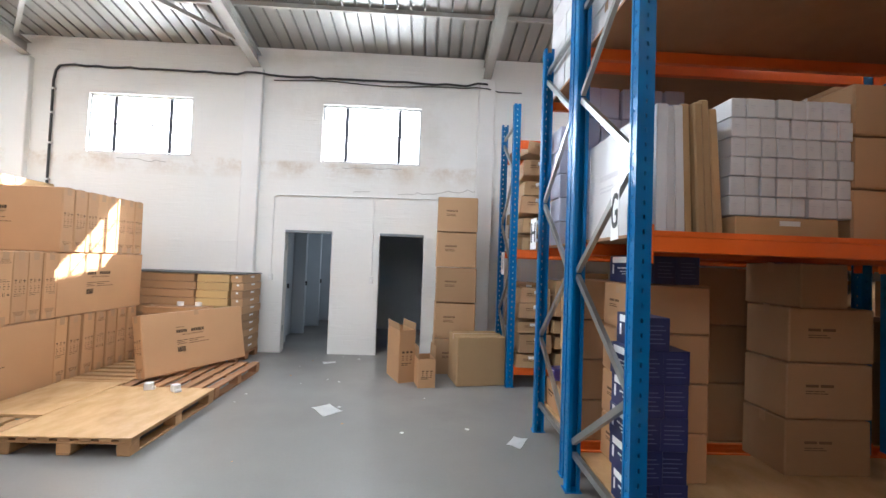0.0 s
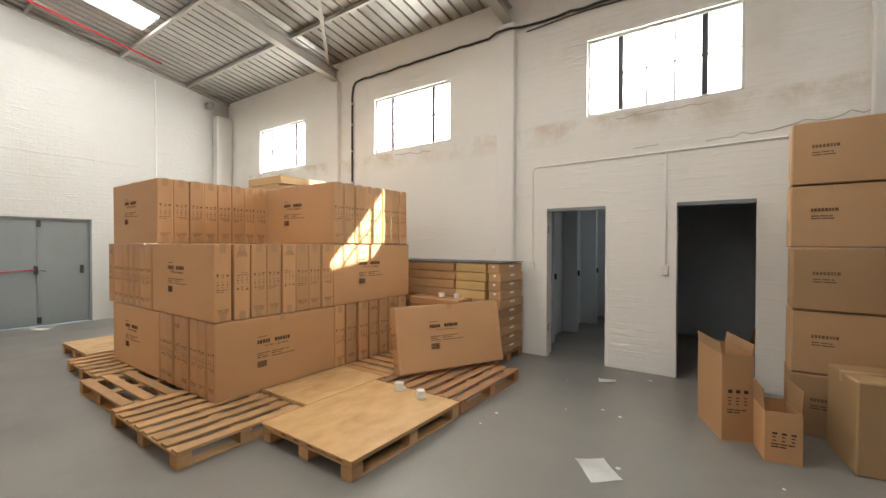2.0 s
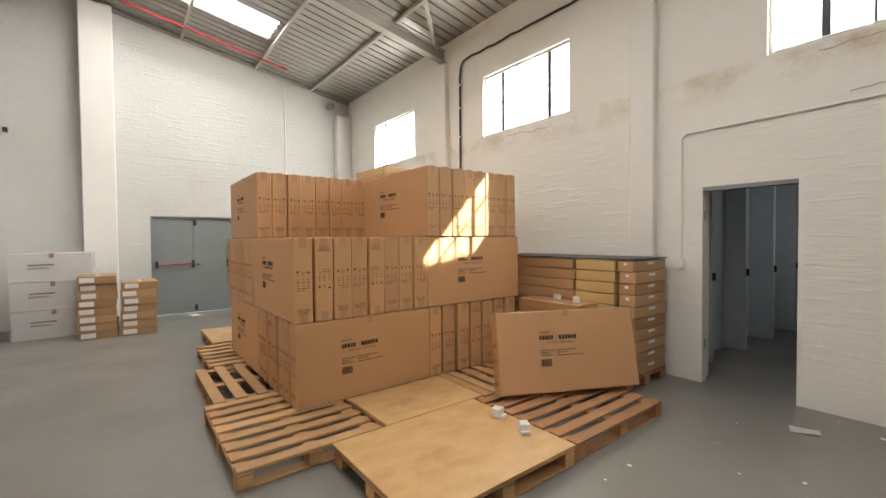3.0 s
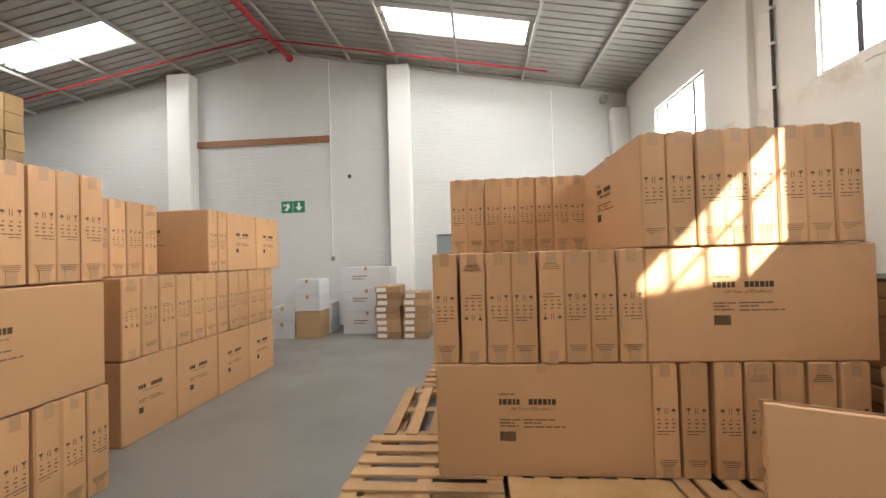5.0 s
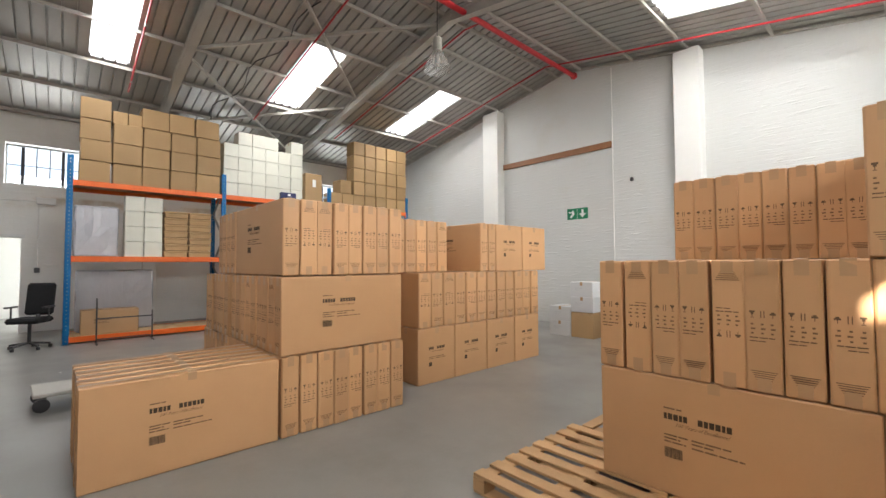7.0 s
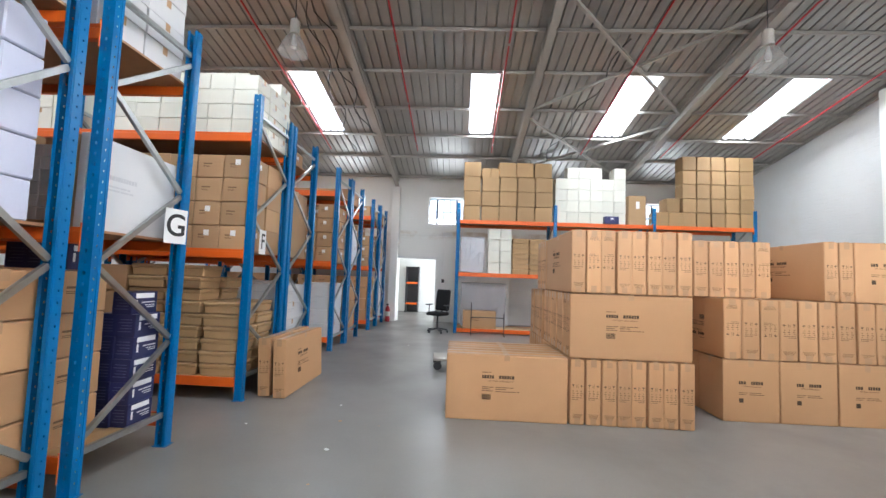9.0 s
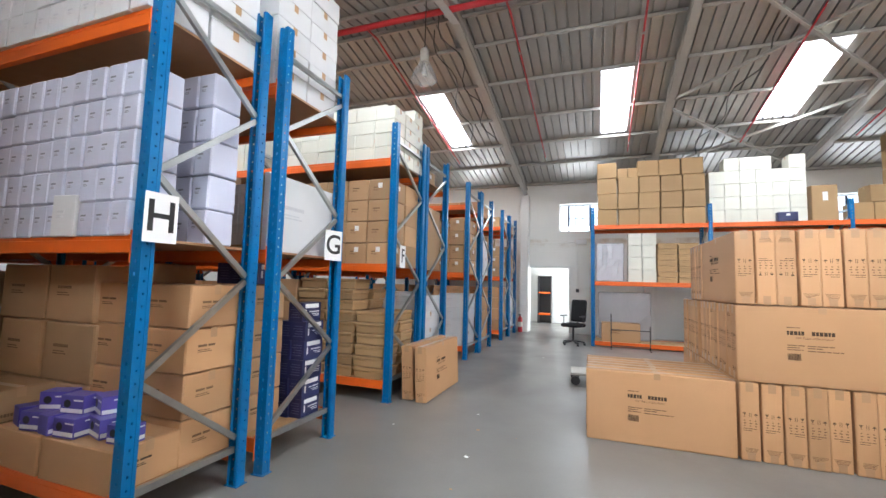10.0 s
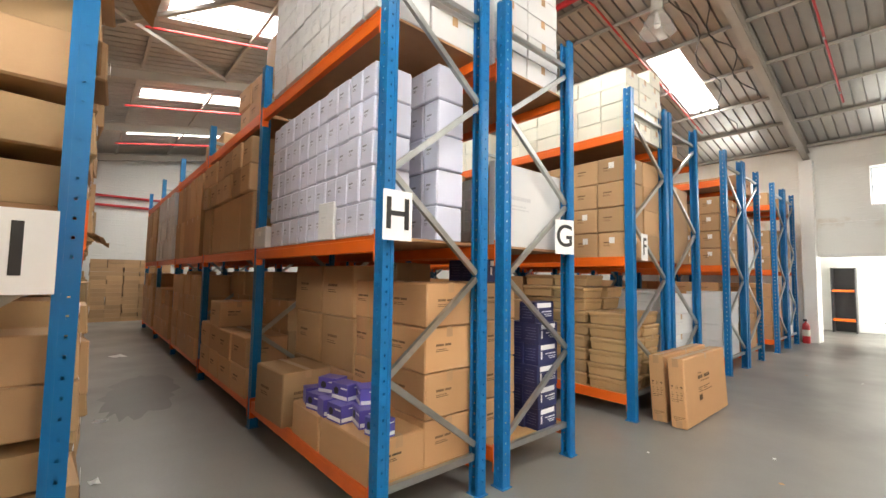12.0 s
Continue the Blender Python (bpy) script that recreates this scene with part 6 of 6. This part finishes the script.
# sagging roof cables
for x0, y0, x1, y1 in ((1.75, -1.2, 2.3, -6.8), (1.55, -0.9, 1.6, -5.5), (-4.3, -2.0, -3.6, -7.5)):
    thing("cable", tube(bmesh.new(), [(x0 + (x1 - x0) * i / 20 + 0.12 * math.sin(i * 0.9), y0 + (y1 - y0) * i / 20, roof_z(y0 + (y1 - y0) * i / 20) - 0.10 - 0.05 * math.sin(i * 0.8) ** 2) for i in range(21)], 0.013, 6), M_CABLE, "loose black cable slung under the roof", "cable", "roof cables")


# film-wrapped loads on the end rack
def wrapped(x0, y0, z0, x1, y1, z1, seed):
    bm, rnd = bmesh.new(), random.Random(seed)
    bx(bm, x0, y0, z0, x1, y1, z1, 0.03)
    bmesh.ops.subdivide_edges(bm, edges=bm.edges[:], cuts=4, use_grid_fill=True)
    for v in bm.verts:
        if v.co.z > z0 + 0.05:
            v.co += Vector((rnd.uniform(-0.012, 0.012), rnd.uniform(-0.015, 0.015), rnd.uniform(-0.012, 0)))
    return thing("wrapped_load", bm, M_FILM, "pallet load wrapped in milky stretch film on the rack", "wrapped load", "wrapped loads")


wrapped(-1.85, -6.95, 1.726, -1.14, -6.3, 2.78, 1)
wrapped(-2.55, -7.05, 0.136, -1.2, -6.80, 1.45, 2)

# ---- south end ----
def office_chair(m):
    c = thing("office_chair", None, None, "black office swivel chair with armrests and five-star base", "office chair", m=m)
    for i in range(5):
        a = i * 1.2566
        leg = part("base_leg", bar(bmesh.new(), (0.03 * math.cos(a), 0.03 * math.sin(a), 0.11), (0.29 * math.cos(a), 0.29 * math.sin(a), 0.075), 0.05, 0.03), M_DARKST, c)
        part("castor", lathe(bmesh.new(), [(0, 0), (0.028, 0.006), (0.03, 0.03), (0.028, 0.054), (0, 0.06)], 10, (0.29 * math.cos(a), 0.29 * math.sin(a), 0)), M_DARKST, leg)
    part("gas_column", tube(bmesh.new(), [(0, 0, 0.1), (0, 0, 0.44)], 0.028, 10), M_DARKST, c)
    part("seat", bx(bmesh.new(), -0.25, -0.25, 0.44, 0.25, 0.25, 0.53, 0.035), M_FABRIC, c)
    part("backrest", bar(bmesh.new(), (0, -0.24, 0.55), (0, -0.32, 1.10), 0.46, 0.08, (0, 1, 0)), M_FABRIC, c).modifiers.new("round", "BEVEL").width = 0.039
    part("back_stem", bar(bmesh.new(), (0, -0.18, 0.46), (0, -0.3, 0.7), 0.06, 0.02, (0, 1, 0)), M_DARKST, c)
    for s in (-1, 1):
        part("armrest", bx(bmesh.new(), s * 0.29 - 0.03, -0.15, 0.69, s * 0.29 + 0.03, 0.15, 0.72, 0.01), M_DARKST, c)
        part("arm_post", tube(bmesh.new(), [(s * 0.24, 0, 0.46), (s * 0.29, 0, 0.5), (s * 0.29, 0, 0.69)], 0.014, 8), M_DARKST, c)
    return c


office_chair(pose(-0.56, -6.05, 0, 0, 0, -28) @ Matrix.Diagonal((1, 1, 1.1, 1)))


def trolley(m, label):
    c = thing("hand_trolley", None, None, label, "trolley", "trolleys", m=m)
    part("platform", bx(bmesh.new(), -0.4, -0.28, 0.16, 0.4, 0.28, 0.2, 0.008), M_STEEL, c)
    for x in (-0.33, 0.33):
        for y in (-0.22, 0.22):
            w = part("wheel", tube(bmesh.new(), [(x, y - 0.02, 0.07), (x, y + 0.02, 0.07)], 0.07, 14), M_DARKST, c)
    return c


trolley(pose(-1.15, -1.5, 0, 0, 0, 4), "low grey platform trolley standing behind a carton")
cage = thing("wire_trolley", None, None, "bare metal tube trolley in front of the rack", "trolley", m=pose(-1.95, -5.75, 0))
for x in (-0.45, 0.45):
    part("post", tube(bmesh.new(), [(x, 0, 0.0), (x, 0, 0.62 if x < 0 else 0.9)], 0.013, 8), M_DARKST, cage)
    part("foot", tube(bmesh.new(), [(x, -0.25, 0.03), (x, 0.25, 0.03)], 0.013, 8), M_DARKST, cage)
for z in (0.1, 0.5):
    part("rail", tube(bmesh.new(), [(-0.45, 0, z), (0.45, 0, z)], 0.012, 8), M_DARKST, cage)

ext = thing("fire_extinguisher", lathe(bmesh.new(), [(0, 0), (0.075, 0.0), (0.08, 0.02), (0.08, 0.42), (0.06, 0.49), (0.025, 0.52), (0.02, 0.55), (0, 0.55)], 18), M_RED, "red fire extinguisher standing by the pillar", "fire extinguisher", m=pose(1.28, -8.42, 0), smooth=True)
part("valve", bx(bmesh.new(), -0.03, -0.02, 0.55, 0.05, 0.02, 0.6, 0.005), M_DARKST, ext)
part("label", lathe(bmesh.new(), [(0.0815, 0.18), (0.0815, 0.34)], 18), M_CREAM, ext, "cream instruction label")

room("annex", -1.6, 2.6, -13.0, SY - WT, 3.0, "n", "white wall of the bright room beyond the doorway", M_PILASTER)
# Added lamp before a closed wall; brightens the annex from no seen source.
area_lamp("annex_daylight", (-1.5, -10.6, 1.4), (1, 0, -0.1), 1.6, 1.8, 26, (0.9, 0.96, 1.0))
structure("door_5", bx(bmesh.new(), -0.33, SY - 0.1, 2.2, 1.1, SY + 0.012, 2.27), M_PLASTW, "white frame round the open doorway to a bright room", "doorway")
bay = thing("shelf_unit", None, None, "dark shelf unit with orange beams in the next room", "shelf unit", m=pose(0.93, -12.5, 0))
part("back_panel", bx(bmesh.new(), -0.25, -0.3, 0, 0.25, -0.28, 2.0), M_DARKST, bay)
for x in (-0.28, 0.25):
    part("upright", bx(bmesh.new(), x, -0.28, 0, x + 0.03, 0.2, 2.0), M_DARKST, bay)
for z in (0.35, 1.25):
    part("beam", bx(bmesh.new(), -0.25, -0.25, z, 0.25, 0.2, z + 0.07), M_ORANGE, bay)
thing("conduit", tube(bmesh.new(), [(1.0, SY + 0.012, 3.05), (-0.7, SY + 0.012, 3.08)], 0.012, 8), M_PILASTER, "white conduit over the doorway", "conduit")
thing("junction_box", bx(bmesh.new(), -0.85, SY, 3.0, -0.5, SY + 0.08, 3.16, 0.008), M_PLASTW, "white junction box on the wall", "junction box")
thing("conduit", tube(bmesh.new(), [(-0.55, SY + 0.012, 3.0), (-0.55, SY + 0.012, 1.5)], 0.01, 8), M_PILASTER, "white conduit down to a switch", "conduit")
thing("light_switch", bx(bmesh.new(), -0.6, SY, 1.38, -0.5, SY + 0.04, 1.5, 0.006), M_DARKST, "small dark switch beside the doorway", "light switch")

# cracks and filler ridges in the north wall
rc = random.Random(8)


def crack(x0, z0, x1, z1, n, r):
    pts = [(x0 + (x1 - x0) * i / n, NY - 0.001, z0 + (z1 - z0) * i / n + (rc.uniform(-1, 1) * r if 0 < i < n else 0)) for i in range(n + 1)]
    c = part("crack", tube(bmesh.new(), pts, 0.006, 5), M_CRACK, bpy.data.objects["wall_north"], "thin grey crack in the paint")
    return c


part("crack", tube(bmesh.new(), [(WX - 0.001, 2.32 + 0.32 * i, 3.273 + (-0.062) * i / 9 + rc.uniform(-0.012, 0.012)) for i in range(10)], 0.005, 5), M_CRACK, bpy.data.objects["wall_west"], "thin grey crack in the paint")
crack(-0.25, 2.71, 1.1, 2.83, 16, 0.025)
crack(-1.0, 2.72, -0.72, 2.74, 5, 0.012)
crack(-4.9, 3.12, -4.1, 3.09, 10, 0.02)
crack(-1.2, 3.12, -0.2, 3.14, 10, 0.015)

# ---- litter on the floor ----
def sheet(x, y, w, d, yaw, label):
    bm = bmesh.new()
    n = 6
    vs = [[bm.verts.new((w * (i / n - 0.5), d * (j / n - 0.5), 0.003 + 0.012 * abs(math.sin(1.7 * i / n + 2.2 * j / n)) ** 3)) for j in range(n + 1)] for i in range(n + 1)]
    for i in range(n):
        for j in range(n):
            bm.faces.new((vs[i][j], vs[i + 1][j], vs[i + 1][j + 1], vs[i][j + 1]))
    bmesh.ops.solidify(bm, geom=bm.faces[:], thickness=0.001)
    return thing("paper_sheet", bm, M_PAPER, label, "paper", "papers on the floor", m=pose(x, y, 0.001, 0, 0, yaw))


sheet(-0.71, 4.56, 0.21, 0.297, 38, "crumpled white sheet of paper on the floor")
sheet(-1.14, 6.55, 0.19, 0.12, 20, "small white scrap of paper on the floor")
sheet(1.15, 3.86, 0.22, 0.13, 60, "torn white scrap of paper by the rack foot")
sheet(8.9, 4.95, 0.3, 0.2, 20, "brown-white scrap of paper in the aisle")
sheet(4.86, 5.3, 0.12, 0.08, 70, "small white scrap of paper in the aisle")
sheet(3.29, 5.38, 0.1, 0.06, 10, "small white scrap of paper in the aisle")
bm, rs = bmesh.new(), random.Random(31)
rim = [bm.verts.new(((0.75 + 0.3 * rs.random()) * math.cos(a * 0.1571) * 1.25, (0.75 + 0.3 * rs.random()) * math.sin(a * 0.1571) * 0.42, 0.002)) for a in range(40)]
bm.faces.new(rim)
thing("floor_stain", bm, mat("damp_stain", (0.085, 0.082, 0.076), (0.135, 0.13, 0.12), 0.32, scale=3, fine=30, bump=0.02), "dark damp stain on the aisle floor", "stain", m=pose(5.9, 4.87, 0.001, 0, 0, -8))
rl = random.Random(21)
for i in range(34):
    x, y = rl.uniform(-2.0, 1.1), rl.uniform(3.2, 7.0)
    if i > 22:
        x, y = rl.uniform(-1.0, 1.2), rl.uniform(-4, 3)
    s = rl.uniform(0.008, 0.028)
    bm = bmesh.new()
    bmesh.ops.create_icosphere(bm, subdivisions=1, radius=s)
    for v in bm.verts:
        v.co = Vector((v.co.x * rl.uniform(0.5, 1.2), v.co.y * rl.uniform(0.5, 1.2), max(0.0, v.co.z * 0.35)))
    thing("litter_scrap", bm, M_PAPER if i % 3 else M_KRAFT, "tiny scrap of packing litter on the floor", "litter", "floor litter", m=pose(x, y, 0.0, 0, 0, rl.uniform(0, 360)))
